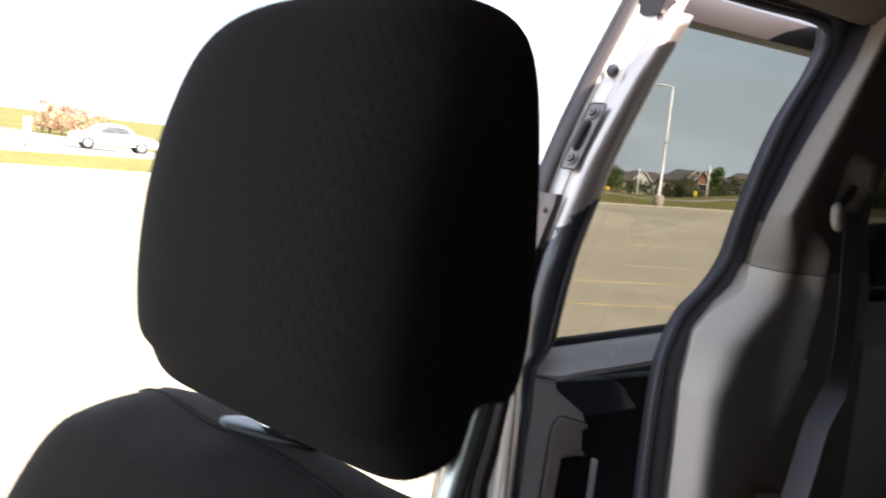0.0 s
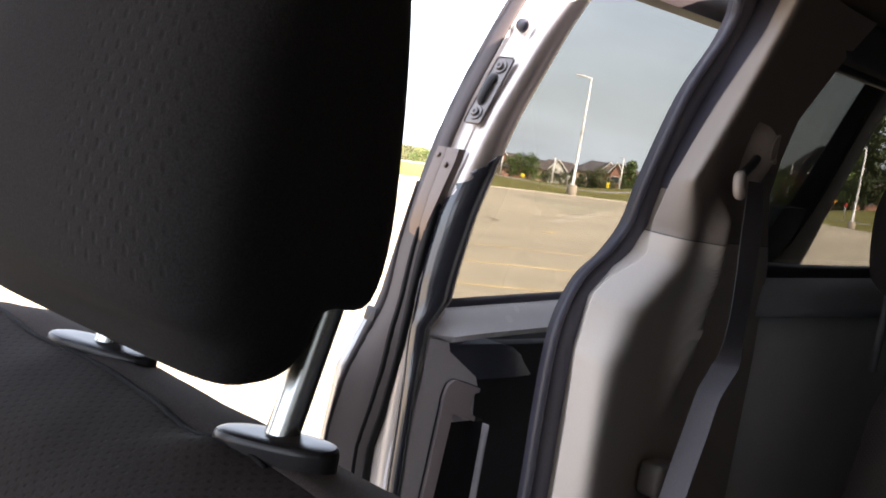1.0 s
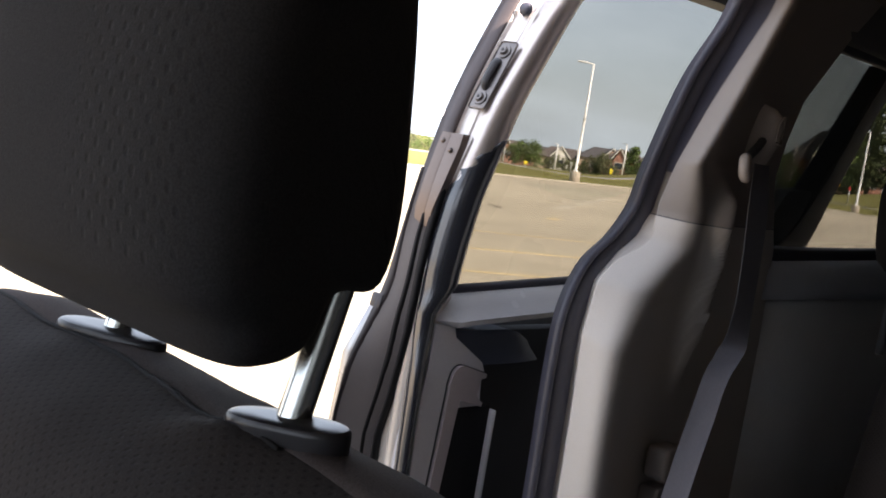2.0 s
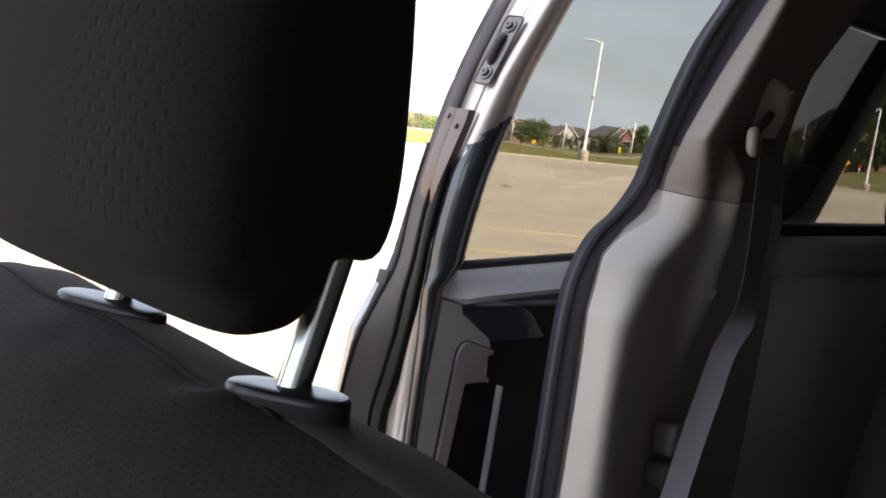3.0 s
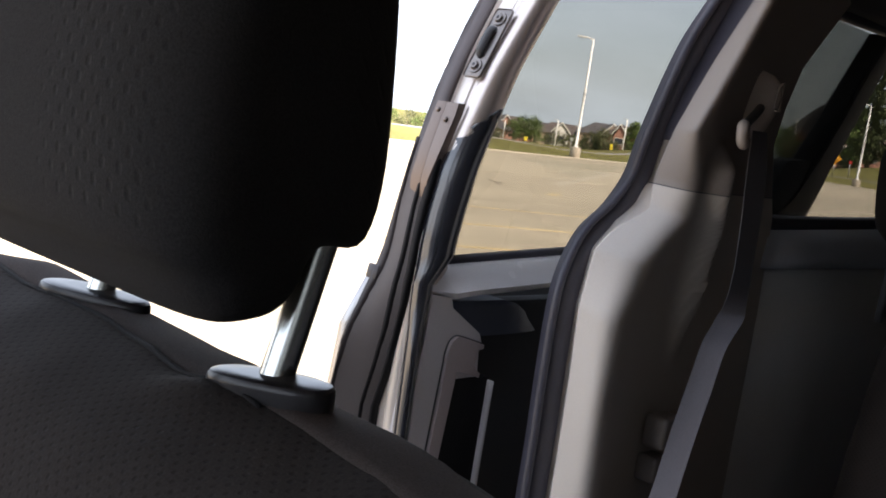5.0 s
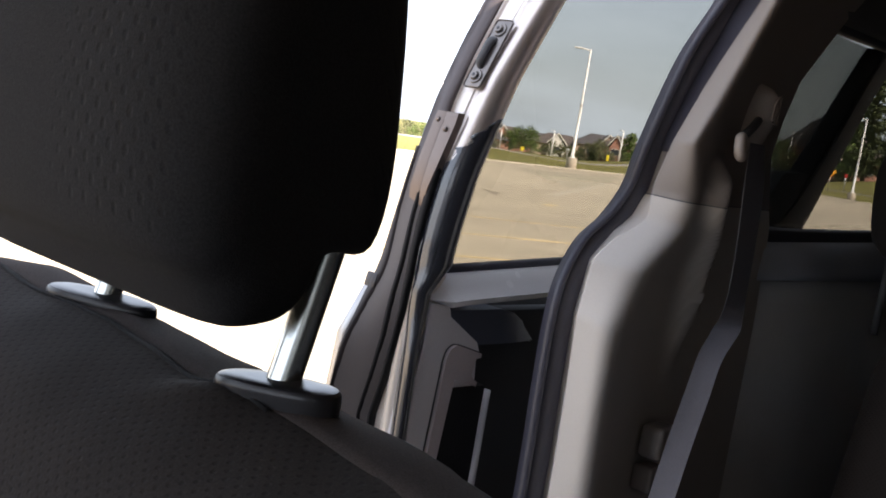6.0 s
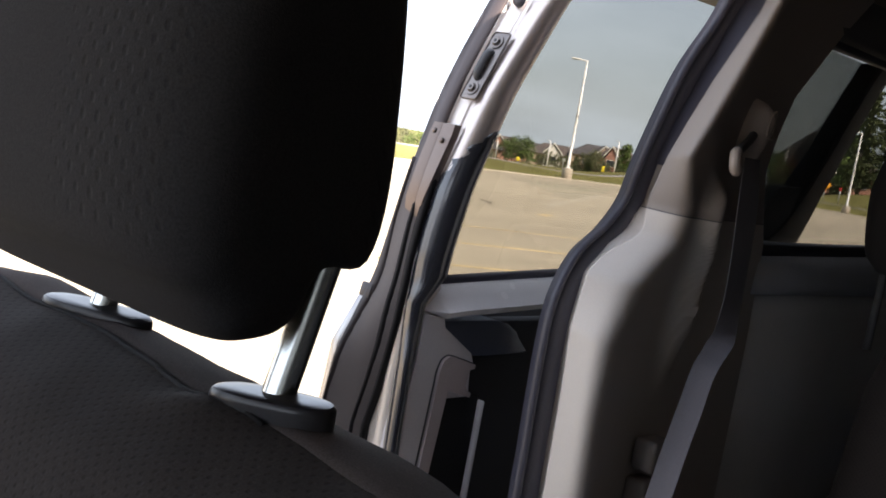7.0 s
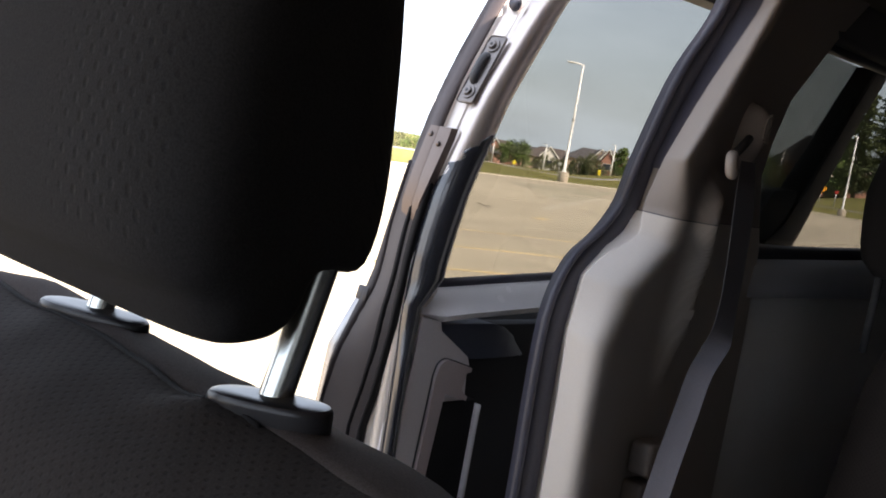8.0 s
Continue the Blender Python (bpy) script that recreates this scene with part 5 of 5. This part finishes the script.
def broadleaf(az, r, h, spread, mat, seed, trunk=0.35, dense=1.0, label="leafy green broadleaf tree on the grass", cat="tree"):
    x, y = polar(az, r)
    z = ground_z(x, y)
    ob = thing("tree", label, cat, "far trees", at=(x, y, z - 0.1))
    g = random.Random(seed)
    bm = cyl((0, 0, -0.2), (0.05, 0, h * 0.6), h * 0.028, h * 0.012, 8)
    for k in range(5):
        a = g.uniform(0, 6.3)
        z0 = h * g.uniform(trunk, 0.6)
        cyl((0, 0, z0), (spread * 0.6 * math.cos(a), spread * 0.6 * math.sin(a), z0 + h * g.uniform(0.12, 0.3)), h * 0.012, h * 0.004, 6, bm)
    part("trunk", bm, M["bark"], ob)
    bm = bmesh.new()
    n = 16
    for k in range(n):
        zz = h * (trunk + 0.1 + (0.88 - trunk) * (k + 0.5) / n)
        prof = math.sin(math.pi * min(1, 0.15 + 0.85 * (k + 0.5) / n)) ** 0.6
        a = g.uniform(0, 6.3)
        rad = spread * prof * g.uniform(0.25, 0.75)
        leaf_cloud(bm, (rad * math.cos(a), rad * math.sin(a), zz), spread * g.uniform(0.34, 0.55), int(110 * dense), h * 0.042, g, 0.75)
    part("crown", bm, M[mat], ob, smooth=False)
    return ob


def spruce(az, r, h, spread, seed):
    x, y = polar(az, r)
    z = ground_z(x, y)
    ob = thing("tree", "tall dark green spruce with drooping tiers", "tree", "spruces", at=(x, y, z - 0.1))
    g = random.Random(seed)
    part("trunk", cyl((0, 0, -0.2), (0, 0, h * 0.97), h * 0.02, h * 0.003, 8), M["bark"], ob)
    bm = bmesh.new()
    tiers = 20
    for k in range(tiers):
        f = (k + 0.5) / tiers
        zz = h * (0.10 + 0.88 * f)
        rad = spread * (1 - f) ** 0.8 + 0.15
        for b in range(10):
            a = g.uniform(0, 6.283)
            ln = rad * g.uniform(0.45, 1.25)
            lift = g.uniform(-0.9, 0.9) * h * 0.88 / tiers
            for s in range(7):
                q = (s + 0.5) / 7
                leaf_cloud(bm, (ln * q * math.cos(a), ln * q * math.sin(a), zz + lift - 0.34 * ln * q + 0.16 * ln * q * q), 0.09 * h * (1.1 - f) * 0.5 * g.uniform(0.6, 1.3), 12, h * 0.012, g, 0.8)
    part("crown", bm, M["needle"], ob, smooth=False)
    return ob


def tree_height(az, r, el):
    x, y = polar(az, r)
    return EYE_Z + r * math.tan(math.radians(el)) - ground_z(x, y)


for i, (az, r, el, s, mat) in enumerate(((40.1, 150, 0.38, 1.7, "leaf"), (39.5, 150, 0.44, 1.5, "leaf"), (40.5, 152, 0.10, 1.2, "leaf_dull"), (38.3, 160, -0.10, 1.3, "leaf_dull"), (37.3, 165, -0.20, 1.2, "leaf_dull"), (36.2, 160, 0.12, 1.6, "leaf_dull"),
        (35.6, 158, 0.36, 1.7, "leaf_dull"), (34.12, 180, 1.0, 1.15, "leaf"), (33.4, 160, 0.62, 1.5, "leaf_dull"), (32.5, 165, 0.55, 1.6, "leaf_dull"), (31.6, 165, 0.7, 1.8, "leaf"), (42.2, 170, -0.30, 1.3, "leaf_dull"), (43.2, 165, -0.18, 1.7, "leaf"),
        (43.9, 165, -0.16, 1.8, "leaf"), (44.6, 165, -0.2, 1.9, "leaf"), (45.3, 165, -0.2, 1.9, "leaf"), (46.2, 168, -0.15, 2.0, "leaf_dull"), (41.4, 175, -0.35, 1.2, "leaf_dull"), (47.2, 170, -0.2, 2.0, "leaf"))):
    broadleaf(az, r, tree_height(az, r, el + 0.08), s * 1.35, mat, 20 + i, 0.12)
for i in range(17):
    az_b = 41.5 - 0.55 * i + rng.uniform(-0.14, 0.14)
    r_b = rng.uniform(180, 230)
    broadleaf(az_b, r_b, tree_height(az_b, r_b, rng.uniform(-0.75, -0.25) + 0.05 * i), rng.uniform(1.0, 1.9), rng.choice(("leaf", "leaf_dull", "leaf_dull")), 200 + i, 0.05, 0.5, "low leafy bush in front of the houses", "bush")
broadleaf(42.88, 56, tree_height(42.88, 56, 0.5), 0.75, "leaf_dull", 51, 0.55, 0.22, "young thin tree on the grass bank")
for i, (az, r, h, s) in enumerate(((34.5, 150, tree_height(34.5, 150, 0.38), 1.5), (36.0, 160, tree_height(36.0, 160, 0.30), 1.4), (36.7, 170, tree_height(36.7, 170, 0.1), 1.3), (22.4, 116, 13.0, 2.6), (21.2, 118, 15.0, 3.2), (20.0, 122, 14.0, 3.6), (23.2, 138, 10.0, 2.2))):
    spruce(az, r, h, s, 60 + i)
for i, (az, r, h, s, mat) in enumerate(((24.5, 118, 4.5, 1.3, "leaf"), (23.3, 136, 14.5, 2.4, "leaf"), (23.5, 124, 2.6, 1.3, "leaf_dull"), (25.5, 118, 2.4, 1.5, "leaf"), (26.0, 119, 2.2, 1.6, "leaf"), (26.6, 118, 5.0, 2.6, "leaf"), (28.0, 120, 5.2, 2.8, "leaf_dull"))):
    broadleaf(az, r, h, s, mat, 80 + i, 0.12)
for i in range(7):
    broadleaf(66.5 + 0.5 * i + rng.uniform(-0.15, 0.15), 122 + rng.uniform(-4, 4), 2.6 + 0.16 * i + rng.uniform(-0.3, 0.3), 1.5, "leaf_brown", 100 + i, 0.05, 0.6, "copper leaved shrub beyond the road", "shrub")


# ---- signs ----
def diamond_sign(az, r, z_off, size):
    x, y = polar(az, r)
    z = ground_z(x, y)
    ob = thing("road_sign", "orange diamond warning sign with a red disc", "road sign", at=(x, y, z))
    ob.rotation_euler = (0, 0, math.radians(az - 90))
    for s in (-0.22, 0.22):
        part("post", cyl((s, 0.05, -0.2), (s, 0.05, z_off), 0.03, 0.03, 8), M["post_metal"], ob)
    plate_ = sharp(part("plate", box((-size / 2, -0.02, -size / 2), (size / 2, 0.02, size / 2), 0.01, m=pose(0, 0, z_off, 0, 45, 0)), M["sign_orange"], ob))
    part("disc", cyl((0, -0.022, z_off - 0.02), (0, -0.03, z_off - 0.02), size * 0.28, size * 0.28, 20), M["sign_red"], plate_)
    part("bar", box((0.02, -0.03, z_off + size * 0.25), (0.22, -0.022, z_off + size * 0.38)), M["trim_dark"], plate_)


def small_sign(az, r, h, w, hh, mat, label, top_el=None):
    x, y = polar(az, r)
    z = ground_z(x, y)
    if top_el is not None:
        h = EYE_Z + r * math.tan(math.radians(top_el)) - z
    ob = thing("road_sign", label, "road sign", "far road signs", at=(x, y, z))
    ob.rotation_euler = (0, 0, math.radians(az - 90))
    part("post", cyl((0, 0.04, -0.2), (0, 0.04, h), 0.05, 0.05, 8), M["post_metal"], ob)
    sharp(part("plate", box((-w / 2, -0.02, h - hh), (w / 2, 0.02, h), 0.02), M[mat], ob))


diamond_sign(24.08, 88, 1.55, 0.95)
small_sign(23.2, 92, 1.9, 0.26, 0.26, "sign_red", "small red sign on a post", 0.72)
small_sign(39.78, 76, 0.58, 0.25, 0.29, "sign_yellow", "yellow board sign beside the far road", -0.55)
small_sign(35.2, 88, 0.62, 0.22, 0.48, "sign_yellow", "yellow board sign beside the far road", -0.26)
small_sign(37.35, 110, 1.3, 0.35, 0.35, "post_metal", "grey backed sign on a post")
small_sign(48.6, 62, 1.05, 0.9, 0.35, "sign_blue", "small blue sign on the grass")
small_sign(70.2, 38, 1.0, 0.25, 0.6, "white", "small white marker post on the grass")


# ---- parked car beyond the grass ----
def parked_car(az, r, turn):
    x, y = polar(az, r)
    z = ground_z(x, y)
    ob = thing("car", "white sedan parked beyond the grass", "car", at=(x, y, z))
    ob.rotation_euler = (0, 0, math.radians(az - 90 + turn))
    prof = [(-2.25, 0.35), (-2.3, 0.62), (-2.15, 0.86), (-1.5, 0.95), (-0.9, 1.36), (-0.2, 1.46), (0.55, 1.40), (1.15, 1.0), (2.0, 0.88), (2.28, 0.66), (2.25, 0.35)]
    line = smooth_line([(a, 0, b) for a, b in prof], 3)
    rings = []
    for yy, k in ((-0.86, 0.9), (-0.82, 0.97), (-0.6, 1.0), (0.6, 1.0), (0.82, 0.97), (0.86, 0.9)):
        rings.append([(p.x * (0.97 + 0.03 * k), yy * (1 - 0.18 * ss((p.z - 0.9) / 0.5)), 0.35 + (p.z - 0.35) * k) for p in line])
    part("body", loft(rings), M["car_white"], ob)
    for s in (-1, 1):
        part("side_window", loft([[(-0.85, s * (0.83 - 0.03), 0.98), (0.95, s * (0.83 - 0.03), 0.98), (0.95, s * 0.84, 0.98), (-0.85, s * 0.84, 0.98)], [(-0.45, s * 0.68, 1.34), (0.45, s * 0.68, 1.34), (0.45, s * 0.73, 1.34), (-0.45, s * 0.73, 1.34)]]), M["dark_pane"], ob, smooth=False)
        for wx in (-1.38, 1.38):
            wheel = part("wheel", cyl((wx, s * 0.72, 0.33), (wx, s * 0.90, 0.33), 0.33, 0.33, 24), M["tyre"], ob)
            part("rim", cyl((wx, s * 0.885, 0.33), (wx, s * 0.915, 0.33), 0.22, 0.20, 18), M["post_metal"], wheel)


parked_car(66.0, 60, 6)
